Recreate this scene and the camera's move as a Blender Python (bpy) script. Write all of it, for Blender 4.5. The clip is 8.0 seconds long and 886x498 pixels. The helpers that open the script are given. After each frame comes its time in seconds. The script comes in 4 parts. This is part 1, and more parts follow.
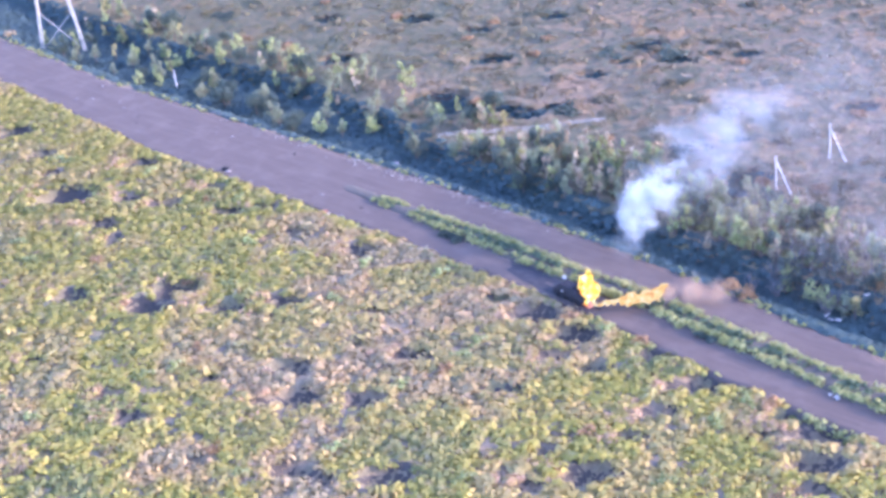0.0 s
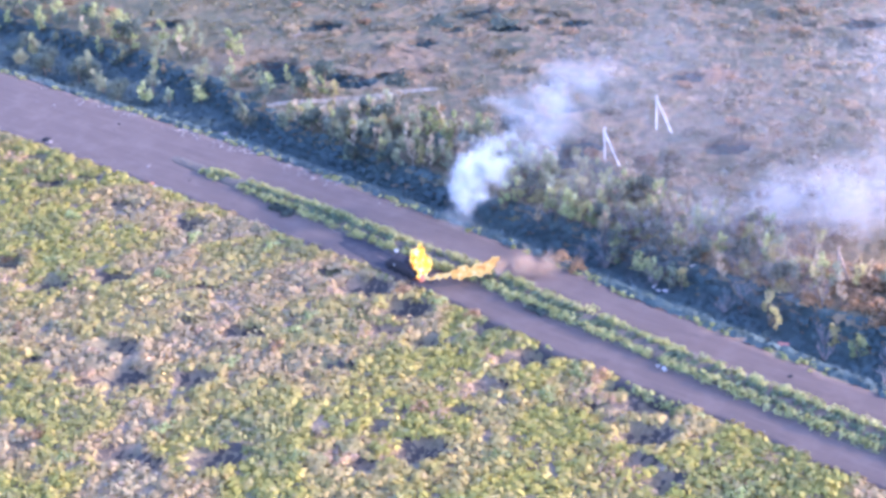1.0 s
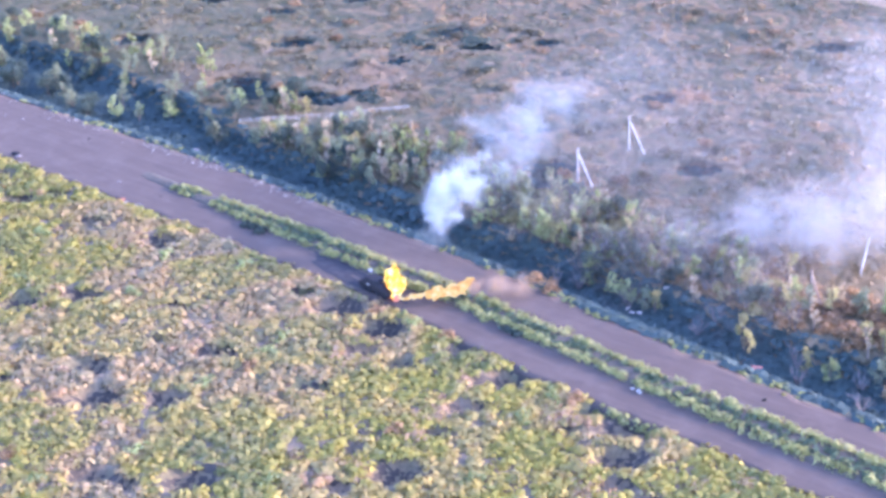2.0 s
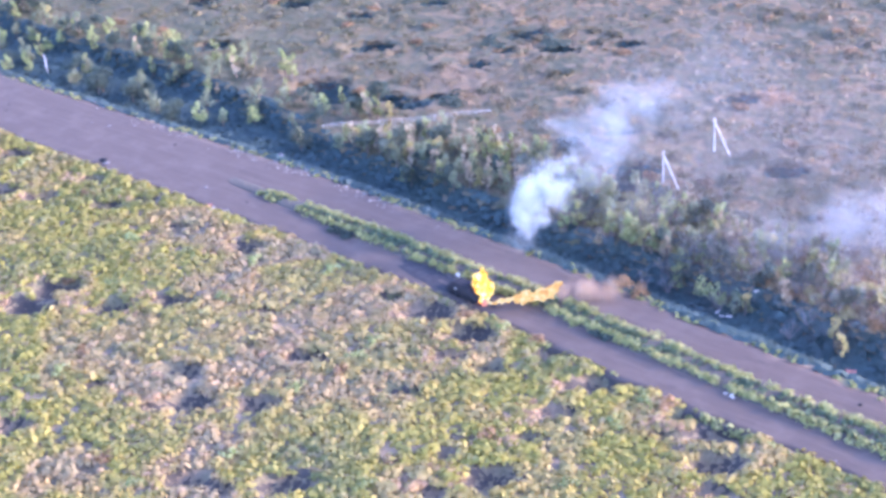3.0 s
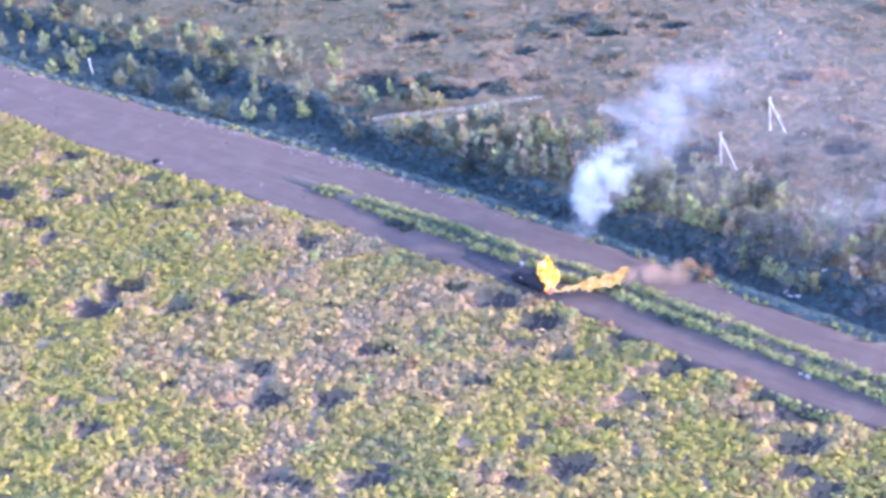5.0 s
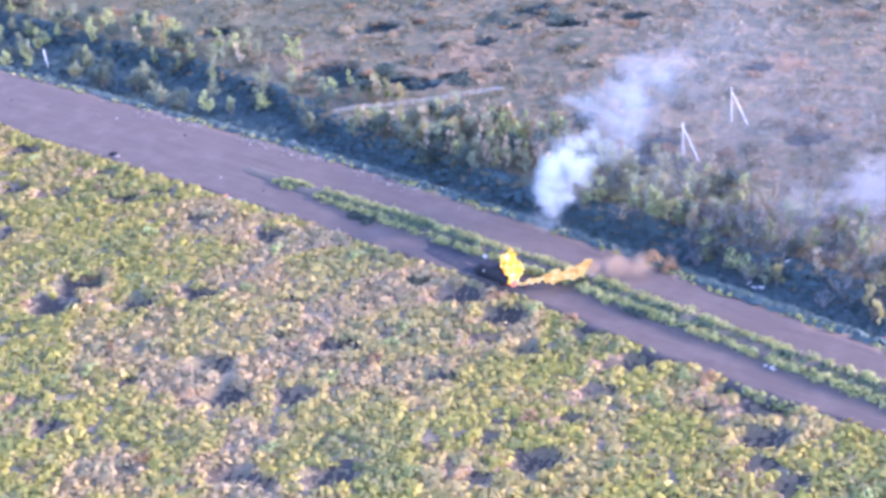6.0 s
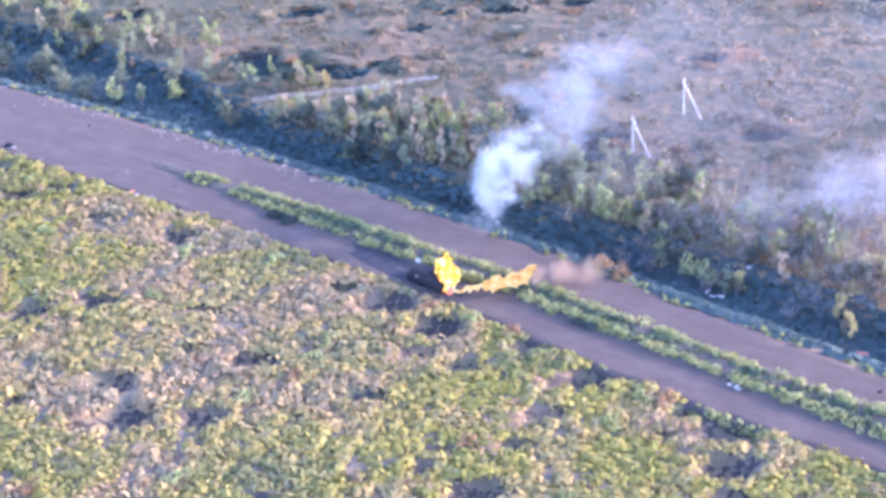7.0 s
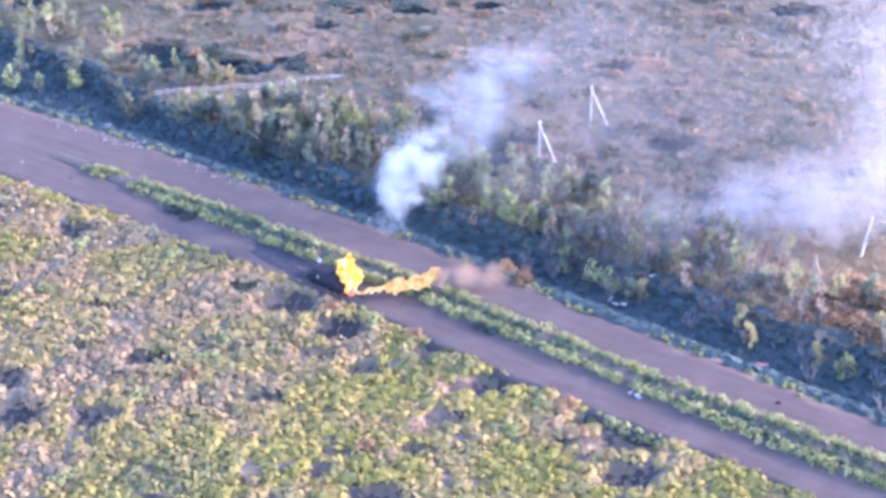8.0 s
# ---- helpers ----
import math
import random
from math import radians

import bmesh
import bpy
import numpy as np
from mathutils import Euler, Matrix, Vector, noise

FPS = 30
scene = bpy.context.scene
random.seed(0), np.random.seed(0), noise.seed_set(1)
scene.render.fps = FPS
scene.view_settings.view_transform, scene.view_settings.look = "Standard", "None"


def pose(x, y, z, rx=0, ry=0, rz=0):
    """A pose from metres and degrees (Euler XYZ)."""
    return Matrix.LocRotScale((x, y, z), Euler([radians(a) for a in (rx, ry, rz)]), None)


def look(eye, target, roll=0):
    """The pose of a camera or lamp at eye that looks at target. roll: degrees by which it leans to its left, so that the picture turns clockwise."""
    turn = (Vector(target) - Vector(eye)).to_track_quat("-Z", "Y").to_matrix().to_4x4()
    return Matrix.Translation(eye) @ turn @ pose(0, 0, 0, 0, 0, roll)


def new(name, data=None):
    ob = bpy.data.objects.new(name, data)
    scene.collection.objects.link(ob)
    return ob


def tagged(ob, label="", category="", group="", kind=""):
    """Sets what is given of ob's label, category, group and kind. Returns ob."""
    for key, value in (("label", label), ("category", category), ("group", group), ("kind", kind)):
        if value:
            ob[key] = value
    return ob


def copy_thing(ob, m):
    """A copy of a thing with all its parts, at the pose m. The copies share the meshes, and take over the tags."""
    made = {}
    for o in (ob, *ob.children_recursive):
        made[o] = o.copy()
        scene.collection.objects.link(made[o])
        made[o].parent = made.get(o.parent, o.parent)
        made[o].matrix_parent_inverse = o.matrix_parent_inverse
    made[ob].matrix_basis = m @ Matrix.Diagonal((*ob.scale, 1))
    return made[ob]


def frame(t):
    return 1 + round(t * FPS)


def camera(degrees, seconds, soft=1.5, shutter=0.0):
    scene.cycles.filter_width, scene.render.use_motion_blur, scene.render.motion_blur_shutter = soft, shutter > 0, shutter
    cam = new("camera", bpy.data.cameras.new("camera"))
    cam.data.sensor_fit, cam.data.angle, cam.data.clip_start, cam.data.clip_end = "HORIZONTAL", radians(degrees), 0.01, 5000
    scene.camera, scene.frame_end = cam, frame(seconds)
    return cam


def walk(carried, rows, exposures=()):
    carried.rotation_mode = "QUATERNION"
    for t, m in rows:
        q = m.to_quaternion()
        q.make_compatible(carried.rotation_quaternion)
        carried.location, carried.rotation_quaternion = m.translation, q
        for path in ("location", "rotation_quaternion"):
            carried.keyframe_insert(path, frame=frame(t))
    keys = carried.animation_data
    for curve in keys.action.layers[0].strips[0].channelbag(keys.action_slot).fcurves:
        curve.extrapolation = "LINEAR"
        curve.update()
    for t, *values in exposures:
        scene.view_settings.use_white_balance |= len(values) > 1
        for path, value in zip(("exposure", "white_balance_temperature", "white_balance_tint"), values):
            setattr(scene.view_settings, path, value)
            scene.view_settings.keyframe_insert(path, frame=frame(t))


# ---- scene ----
cam = camera(34.00, 8.0, soft=3.4)
PATH = [
    (0, look((190.58, -145.41, 110.89), (58.64, -25.46, 20.31), -7.24)),
    (0.5, look((189.99, -143.85, 111.36), (68.21, -16.55, 16.68), -5.81)),
    (1, look((189.14, -143.15, 111.87), (75.71, -10.35, 14.41), -4.33)),
    (2.3, look((186.09, -144.15, 113.22), (76.57, -7.10, 17.18), -2.90)),
    (2.5, look((185.54, -144.54, 113.41), (74.95, -8.31, 17.44), -3.08)),
    (3, look((184.16, -145.65, 113.85), (67.57, -14.42, 18.00), -4.67)),
    (3.5, look((182.76, -146.82, 114.23), (59.92, -20.62, 19.44), -6.52)),
    (4, look((181.39, -147.89, 114.51), (58.71, -22.36, 18.64), -7.13)),
    (4.2, look((180.87, -148.25, 114.60), (58.61, -22.20, 18.87), -7.18)),
    (5.3, look((178.36, -149.09, 114.67), (61.49, -19.62, 16.80), -6.98)),
    (5.5, look((177.99, -148.95, 114.61), (62.21, -18.70, 16.47), -6.79)),
    (6, look((177.25, -148.06, 114.31), (63.48, -16.69, 15.33), -6.62)),
    (6.5, look((176.06, -147.11, 113.12), (65.10, -13.01, 14.59), -5.96)),
    (6.6, look((173.83, -144.45, 111.39), (63.73, -9.85, 12.59), -6.23)),
    (6.7, look((171.61, -141.79, 109.67), (62.52, -7.00, 10.02), -5.64)),
    (6.8, look((169.39, -139.12, 107.95), (60.64, -4.18, 8.12), -5.14)),
    (6.9, look((167.16, -136.46, 106.23), (60.12, -0.51, 5.94), -4.60)),
    (7, look((164.94, -133.80, 104.51), (59.20, 3.31, 4.41), -4.72)),
    (7.5, look((164.50, -132.34, 103.57), (66.29, 9.78, 2.79), -2.39)),
    (8, look((163.59, -132.15, 103.17), (68.93, 12.63, 2.78), -1.01)),
]
walk(cam, PATH, [(0, 2.91, 4930, 45), (8, 2.91, 4930, 45)])

# ---- light ----
SUN_AZ = math.atan2(0.80, 0.60)
SUN_EL = radians(16)
world = bpy.data.worlds.new("sky")
scene.world = world
world.use_nodes = True
wn = world.node_tree
sky = wn.nodes.new("ShaderNodeTexSky")
sky.sky_type = "NISHITA"
sky.sun_disc = False
sky.sun_elevation = SUN_EL
sky.sun_rotation = SUN_AZ
wn.links.new(sky.outputs[0], wn.nodes["Background"].inputs[0])
wn.nodes["Background"].inputs[1].default_value = 0.15
sun_data = bpy.data.lights.new("sun", "SUN")
sun_data.energy = 1.5
sun_data.angle = radians(1.5)
sun_data.color = (1.0, 0.80, 0.48)
sun = new("sun", sun_data)
SUN_WAY = Vector((math.sin(SUN_AZ) * math.cos(SUN_EL), math.cos(SUN_AZ) * math.cos(SUN_EL), math.sin(SUN_EL)))
sun.matrix_world = look(SUN_WAY * 300, (0, 0, 0))

# ---- materials ----


class Mat:
    """A small builder of node materials."""

    def __init__(self, name, rough=0.9, metal=0.0):
        self.m = bpy.data.materials.new(name)
        self.m.use_nodes = True
        self.t = self.m.node_tree
        self.b = self.t.nodes["Principled BSDF"]
        self.b.inputs["Roughness"].default_value = rough
        self.b.inputs["Metallic"].default_value = metal
        self.b.inputs["Specular IOR Level"].default_value = 0.25
        self.geo = self.t.nodes.new("ShaderNodeNewGeometry")

    def node(self, kind):
        return self.t.nodes.new(kind)

    def link(self, a, b):
        self.t.links.new(a, b)

    def noise(self, scale, detail=4.0, stretch=None, rough=0.55):
        n = self.node("ShaderNodeTexNoise")
        n.inputs["Scale"].default_value = scale
        n.inputs["Detail"].default_value = detail
        n.inputs["Roughness"].default_value = rough
        if stretch:
            mp = self.node("ShaderNodeMapping")
            mp.inputs["Scale"].default_value = stretch
            self.link(self.geo.outputs["Position"], mp.inputs["Vector"])
            self.link(mp.outputs[0], n.inputs["Vector"])
        else:
            self.link(self.geo.outputs["Position"], n.inputs["Vector"])
        return n.outputs["Fac"]

    def ramp(self, fac, stops):
        r = self.node("ShaderNodeValToRGB")
        el = r.color_ramp.elements
        while len(el) < len(stops):
            el.new(0.5)
        for e, (p, c) in zip(el, stops):
            e.position = p
            e.color = (*c, 1)
        self.link(fac, r.inputs["Fac"])
        return r.outputs["Color"]

    def mix(self, fac, a, b, mode="MIX"):
        n = self.node("ShaderNodeMix")
        n.data_type = "RGBA"
        n.blend_type = mode
        for sock, v in ((n.inputs[0], fac), (n.inputs[6], a), (n.inputs[7], b)):
            if isinstance(v, (int, float)):
                sock.default_value = v
            elif isinstance(v, tuple):
                sock.default_value = (*v, 1)
            else:
                self.link(v, sock)
        return n.outputs[2]

    def island(self):
        return self.geo.outputs["Random Per Island"]

    def own(self):
        return self.node("ShaderNodeObjectInfo").outputs["Random"]

    def colour(self, c):
        if isinstance(c, tuple):
            self.b.inputs["Base Color"].default_value = (*c, 1)
        else:
            self.link(c, self.b.inputs["Base Color"])
        return self

    def bump(self, fac, strength=0.5, dist=0.05):
        n = self.node("ShaderNodeBump")
        n.inputs["Strength"].default_value = strength
        n.inputs["Distance"].default_value = dist
        self.link(fac, n.inputs["Height"])
        self.link(n.outputs[0], self.b.inputs["Normal"])
        return self

    def translucent(self, c, share):
        tr = self.node("ShaderNodeBsdfTranslucent")
        if isinstance(c, tuple):
            tr.inputs[0].default_value = (*c, 1)
        else:
            self.link(c, tr.inputs[0])
        mx = self.node("ShaderNodeMixShader")
        mx.inputs[0].default_value = share
        self.link(self.b.outputs[0], mx.inputs[1])
        self.link(tr.outputs[0], mx.inputs[2])
        self.link(mx.outputs[0], self.t.nodes["Material Output"].inputs["Surface"])
        return self


def foliage(name, patches, leaf, patch_scale, share=0.25, zones=(), mottle=0.34):
    """Leaves: colour patches over the land, and each leaf a little different."""
    k = Mat(name, 0.75)
    base = k.ramp(k.noise(patch_scale, 3.5, rough=0.5), patches)
    for centre, r0, r1, amount, colour in zones:
        d = k.node("ShaderNodeVectorMath")
        d.operation = "DISTANCE"
        k.link(k.geo.outputs["Position"], d.inputs[0])
        d.inputs[1].default_value = centre
        near = k.node("ShaderNodeMapRange")
        near.interpolation_type = "SMOOTHSTEP"
        for key, v in (("From Min", r0), ("From Max", r1), ("To Min", amount), ("To Max", 0.0)):
            near.inputs[key].default_value = v
        k.link(d.outputs["Value"], near.inputs["Value"])
        base = k.mix(near.outputs[0], base, colour)
    tuft = k.ramp(k.noise(0.62, 2.0), [(0.28 + 0.44 * p, c) for p, c in leaf])
    c = k.mix(0.07, k.mix(mottle, base, tuft), k.ramp(k.island(), leaf))
    k.colour(c).translucent(c, share)
    return k.m


M = {}
M["field"] = foliage("field_leaves",
    [(0.35, (0.16, 0.18, 0.075)), (0.42, (0.27, 0.26, 0.06)), (0.48, (0.39, 0.34, 0.06)), (0.525, (0.40, 0.315, 0.09)), (0.57, (0.46, 0.295, 0.165)), (0.64, (0.34, 0.265, 0.18))],
    [(0.0, (0.15, 0.17, 0.07)), (0.35, (0.27, 0.27, 0.07)), (0.6, (0.39, 0.345, 0.085)), (0.85, (0.42, 0.30, 0.16)), (1.0, (0.46, 0.40, 0.26))], 0.06, 0.34,
    zones=(((45, -25, 0), 6, 42, 0.5, (0.43, 0.295, 0.195)), ((100, -30, 0), 10, 48, 0.45, (0.42, 0.36, 0.06)), ((-75, -20, 0), 30, 100, 0.55, (0.23, 0.20, 0.05)), ((-5, -48, 0), 8, 46, 0.4, (0.32, 0.285, 0.065))))
M["steppe"] = foliage("dry_grass",
    [(0.32, (0.085, 0.10, 0.065)), (0.40, (0.16, 0.15, 0.08)), (0.45, (0.26, 0.19, 0.11)), (0.49, (0.20, 0.17, 0.095)), (0.53, (0.13, 0.135, 0.08)), (0.57, (0.29, 0.205, 0.115)), (0.62, (0.34, 0.235, 0.12)), (0.67, (0.21, 0.18, 0.09)), (0.73, (0.12, 0.125, 0.075))],
    [(0.0, (0.13, 0.125, 0.075)), (0.5, (0.20, 0.165, 0.095)), (1.0, (0.28, 0.21, 0.125))], 0.09, 0.3,
    zones=(((-80, 55, 0), 30, 95, 0.55, (0.115, 0.125, 0.055)), ((108, 38, 0), 8, 30, 0.6, (0.36, 0.25, 0.12)), ((20, 42, 0), 6, 26, 0.5, (0.15, 0.16, 0.085)), ((5, 66, 0), 4, 17, 0.45, (0.35, 0.235, 0.14)), ((-28, 50, 0), 4, 15, 0.4, (0.37, 0.25, 0.15)), ((62, 92, 0), 2, 6, 0.7, (0.42, 0.24, 0.12))), mottle=0.14)
M["withered"] = foliage("withered_leaves",
    [(0.36, (0.36, 0.26, 0.12)), (0.50, (0.45, 0.30, 0.16)), (0.64, (0.50, 0.33, 0.21))],
    [(0.0, (0.28, 0.21, 0.10)), (0.5, (0.45, 0.31, 0.16)), (1.0, (0.55, 0.42, 0.28))], 0.12, 0.34)
M["verge"] = foliage("verge_leaves",
    [(0.3, (0.24, 0.255, 0.09)), (0.55, (0.37, 0.36, 0.12)), (0.75, (0.47, 0.42, 0.16))],
    [(0.0, (0.10, 0.13, 0.05)), (0.5, (0.28, 0.30, 0.10)), (1.0, (0.50, 0.48, 0.24))], 0.2)
# Bluish dark leaves: the ditch's shade is put into their colour.
M["ditch"] = foliage("shade_tinted_leaves",
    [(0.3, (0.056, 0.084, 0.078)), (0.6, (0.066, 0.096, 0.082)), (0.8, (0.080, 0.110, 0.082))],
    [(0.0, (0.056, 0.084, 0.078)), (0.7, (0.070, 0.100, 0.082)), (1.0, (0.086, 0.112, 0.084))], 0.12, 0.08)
M["under"] = foliage("dark_plants",
    [(0.3, (0.09, 0.13, 0.075)), (0.6, (0.12, 0.16, 0.085)), (0.8, (0.16, 0.19, 0.09))],
    [(0.0, (0.08, 0.12, 0.07)), (0.7, (0.14, 0.18, 0.09)), (1.0, (0.22, 0.24, 0.12))], 0.2)


def crown_mat(name, dark, mid, light):
    k = Mat(name, 0.75)
    c = k.ramp(k.island(), [(0.0, dark), (0.5, mid), (1.0, light)])
    h = k.node("ShaderNodeHueSaturation")
    mr = k.node("ShaderNodeMapRange")
    mr.inputs["To Min"].default_value = 0.75
    mr.inputs["To Max"].default_value = 1.25
    k.link(k.own(), mr.inputs["Value"])
    k.link(mr.outputs[0], h.inputs["Value"])
    k.link(c, h.inputs["Color"])
    k.colour(h.outputs[0]).translucent(h.outputs[0], 0.5)
    return k.m


M["green"] = crown_mat("green_leaves", (0.19, 0.23, 0.08), (0.34, 0.375, 0.14), (0.48, 0.49, 0.24))
M["yellow"] = crown_mat("yellow_leaves", (0.28, 0.25, 0.09), (0.44, 0.39, 0.15), (0.56, 0.50, 0.24))
M["orange"] = crown_mat("orange_leaves", (0.25, 0.155, 0.07), (0.42, 0.27, 0.13), (0.52, 0.37, 0.21))
M["rust"] = crown_mat("rusty_leaves", (0.18, 0.115, 0.06), (0.28, 0.185, 0.10), (0.36, 0.25, 0.14))
M["tan"] = crown_mat("tan_leaves", (0.22, 0.17, 0.09), (0.36, 0.28, 0.16), (0.47, 0.39, 0.25))
# Dark bluish leaf tone; on the low shrubs it paints shade.
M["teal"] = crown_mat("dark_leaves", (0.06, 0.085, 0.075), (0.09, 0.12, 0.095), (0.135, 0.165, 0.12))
M["sage"] = crown_mat("grey_green_leaves", (0.19, 0.22, 0.125), (0.31, 0.335, 0.19), (0.43, 0.44, 0.28))
M["straw"] = crown_mat("straw_leaves", (0.26, 0.21, 0.13), (0.40, 0.33, 0.22), (0.53, 0.46, 0.33))
M["dull"] = crown_mat("dull_leaves", (0.11, 0.105, 0.065), (0.17, 0.155, 0.095), (0.24, 0.21, 0.14))

k = Mat("bark", 0.9)
M["bark"] = k.colour(k.ramp(k.noise(9.0), [(0.3, (0.10, 0.075, 0.055)), (0.7, (0.24, 0.20, 0.16))])).m
k = Mat("weathered_wood", 0.9)
M["wood"] = k.colour(k.ramp(k.noise(7.0, stretch=(3.0, 3.0, 0.3)), [(0.3, (0.25, 0.185, 0.135)), (0.7, (0.40, 0.31, 0.235))])).m
k = Mat("dead_wood", 0.9)
M["dead"] = k.colour(k.ramp(k.noise(7.0), [(0.3, (0.15, 0.13, 0.115)), (0.7, (0.27, 0.24, 0.21))])).m

k = Mat("soil", 0.95)
big = k.noise(0.05, 6.0)
fine = k.noise(1.6, 8.0, rough=0.7)
c = k.mix(k.ramp(fine, [(0.35, (0, 0, 0)), (0.65, (1, 1, 1))]),
    k.ramp(big, [(0.35, (0.12, 0.115, 0.055)), (0.55, (0.17, 0.13, 0.08)), (0.7, (0.14, 0.12, 0.07))]),
    k.ramp(big, [(0.35, (0.19, 0.18, 0.075)), (0.55, (0.28, 0.205, 0.125)), (0.7, (0.23, 0.19, 0.10))]))
M["soil"] = k.colour(c).bump(fine, 0.9, 0.25).m

k = Mat("dark_earth", 0.95)
n = k.noise(1.3, 7.0, rough=0.7)
M["earth"] = k.colour(k.ramp(n, [(0.3, (0.065, 0.058, 0.042)), (0.7, (0.135, 0.11, 0.078))])).bump(n, 0.8, 0.15).m

k = Mat("asphalt", 0.92)
grain = k.noise(5.0, 8.0, rough=0.75)
streak = k.noise(0.5, 6.0, stretch=(0.12, 1.3, 1.0), rough=0.65)
stain = k.noise(0.16, 6.0, rough=0.65)
c = k.ramp(streak, [(0.3, (0.090, 0.066, 0.050)), (0.5, (0.104, 0.076, 0.057)), (0.7, (0.122, 0.091, 0.068))])
c = k.mix(k.ramp(stain, [(0.48, (0, 0, 0)), (0.72, (0.8, 0.8, 0.8))]), c, (0.142, 0.106, 0.080))
worn = k.noise(0.33, 7.0, stretch=(0.45, 1.0, 1.0), rough=0.7)
c = k.mix(k.ramp(worn, [(0.30, (0.75, 0.75, 0.75)), (0.42, (0, 0, 0))]), c, (0.070, 0.054, 0.044))
c = k.mix(k.ramp(grain, [(0.25, (0.55, 0.55, 0.55)), (0.45, (0, 0, 0))]), c, (0.055, 0.048, 0.05))
M["asphalt"] = k.colour(c).bump(grain, 0.4, 0.05).m

k = Mat("black_asphalt", 0.85)
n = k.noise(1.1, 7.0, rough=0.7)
M["streak_black"] = k.colour(k.ramp(n, [(0.3, (0.026, 0.025, 0.026)), (0.7, (0.062, 0.055, 0.052))])).bump(n, 0.5, 0.05).m

# Burnt soil, kept dark so that the hollows' shade is in the colour.
k = Mat("burnt_soil_with_shade", 0.95)
n = k.noise(1.4, 7.0, rough=0.7)
M["burnt"] = k.colour(k.ramp(n, [(0.3, (0.055, 0.050, 0.044)), (0.7, (0.105, 0.085, 0.062))])).bump(n, 0.8, 0.15).m

k = Mat("concrete", 0.85)
n = k.noise(3.0, 6.0)
M["concrete"] = k.colour(k.ramp(n, [(0.3, (0.50, 0.48, 0.45)), (0.7, (0.72, 0.70, 0.66))])).m
k = Mat("kerb_concrete", 0.9)
n = k.noise(2.0, 6.0)
M["kerb"] = k.colour(k.ramp(n, [(0.3, (0.17, 0.155, 0.13)), (0.7, (0.29, 0.265, 0.225))])).m
k = Mat("gravel", 0.95)
M["gravel"] = k.colour(k.ramp(k.island(), [(0.0, (0.13, 0.11, 0.09)), (0.6, (0.24, 0.20, 0.16)), (1.0, (0.44, 0.40, 0.34))])).m
k = Mat("galvanised_steel", 0.5)
n = k.noise(2.5, 6.0)
M["steel"] = k.colour(k.ramp(n, [(0.3, (0.40, 0.38, 0.34)), (0.7, (0.55, 0.52, 0.46))])).m
k = Mat("porcelain", 0.3)
M["porcelain"] = k.colour((0.33, 0.20, 0.14)).m
k = Mat("charred_steel", 0.8, 0.2)
n = k.noise(2.2, 7.0, rough=0.7)
M["char"] = k.colour(k.ramp(n, [(0.3, (0.012, 0.012, 0.013)), (0.62, (0.035, 0.03, 0.03)), (0.8, (0.10, 0.06, 0.04))])).m
k = Mat("burnt_rubber", 0.9)
M["rubber"] = k.colour(k.ramp(k.noise(6.0), [(0.3, (0.01, 0.01, 0.01)), (0.7, (0.03, 0.03, 0.03))])).m
k = Mat("white_sheet_metal", 0.5)
M["white"] = k.colour(k.ramp(k.noise(3.0), [(0.3, (0.42, 0.37, 0.31)), (0.7, (0.58, 0.51, 0.43))])).m
k = Mat("red_cloth", 0.9)
M["red"] = k.colour(k.ramp(k.noise(3.0), [(0.3, (0.33, 0.13, 0.09)), (0.7, (0.45, 0.21, 0.15))])).m
k = Mat("stone", 0.9)
M["stone"] = k.colour(k.ramp(k.noise(3.0), [(0.3, (0.16, 0.14, 0.13)), (0.7, (0.27, 0.24, 0.22))])).m


def smoke_mat(name, colour, dense):
    k = Mat(name, 1.0)
    k.b.inputs["Specular IOR Level"].default_value = 0.0
    k.colour(colour).translucent(colour, 0.5)
    out = k.t.nodes["Material Output"].inputs["Surface"]
    thin = k.node("ShaderNodeMixShader")
    thin.inputs[0].default_value = dense
    k.link(k.node("ShaderNodeBsdfTransparent").outputs[0], thin.inputs[1])
    k.link(out.links[0].from_socket, thin.inputs[2])
    k.link(thin.outputs[0], out)
    return k.m


M["smoke_white"] = smoke_mat("white_smoke", (0.62, 0.60, 0.57), 0.035)
M["smoke_blue"] = smoke_mat("blue_smoke", (0.52, 0.585, 0.61), 0.045)
M["smoke_trail"] = smoke_mat("drifting_smoke", (0.48, 0.53, 0.57), 0.02)
M["smoke_thin"] = smoke_mat("thin_smoke", (0.40, 0.38, 0.37), 0.023)
M["smoke_tan"] = smoke_mat("brown_smoke", (0.60, 0.43, 0.27), 0.09)


def flame_mat(name, strength, stops):
    k = Mat(name, 1.0)
    em = k.node("ShaderNodeEmission")
    em.inputs["Strength"].default_value = strength
    k.link(k.ramp(k.noise(1.1, 4.0), stops), em.inputs["Color"])
    k.link(em.outputs[0], k.t.nodes["Material Output"].inputs["Surface"])
    return k.m


M["flame"] = flame_mat("flame", 0.26, [(0.33, (1.0, 0.28, 0.02)), (0.47, (1.0, 0.62, 0.04)), (0.6, (1.0, 0.85, 0.25)), (0.7, (1.0, 0.95, 0.65))])
M["jet"] = flame_mat("flame_jet", 0.16, [(0.36, (0.75, 0.36, 0.10)), (0.5, (1.0, 0.68, 0.16)), (0.66, (1.0, 0.88, 0.42))])
M["ember"] = flame_mat("ember", 0.15, [(0.3, (0.9, 0.20, 0.08)), (0.7, (1.0, 0.62, 0.42))])

# ---- mesh helpers ----
RNG = np.random.RandomState(7)


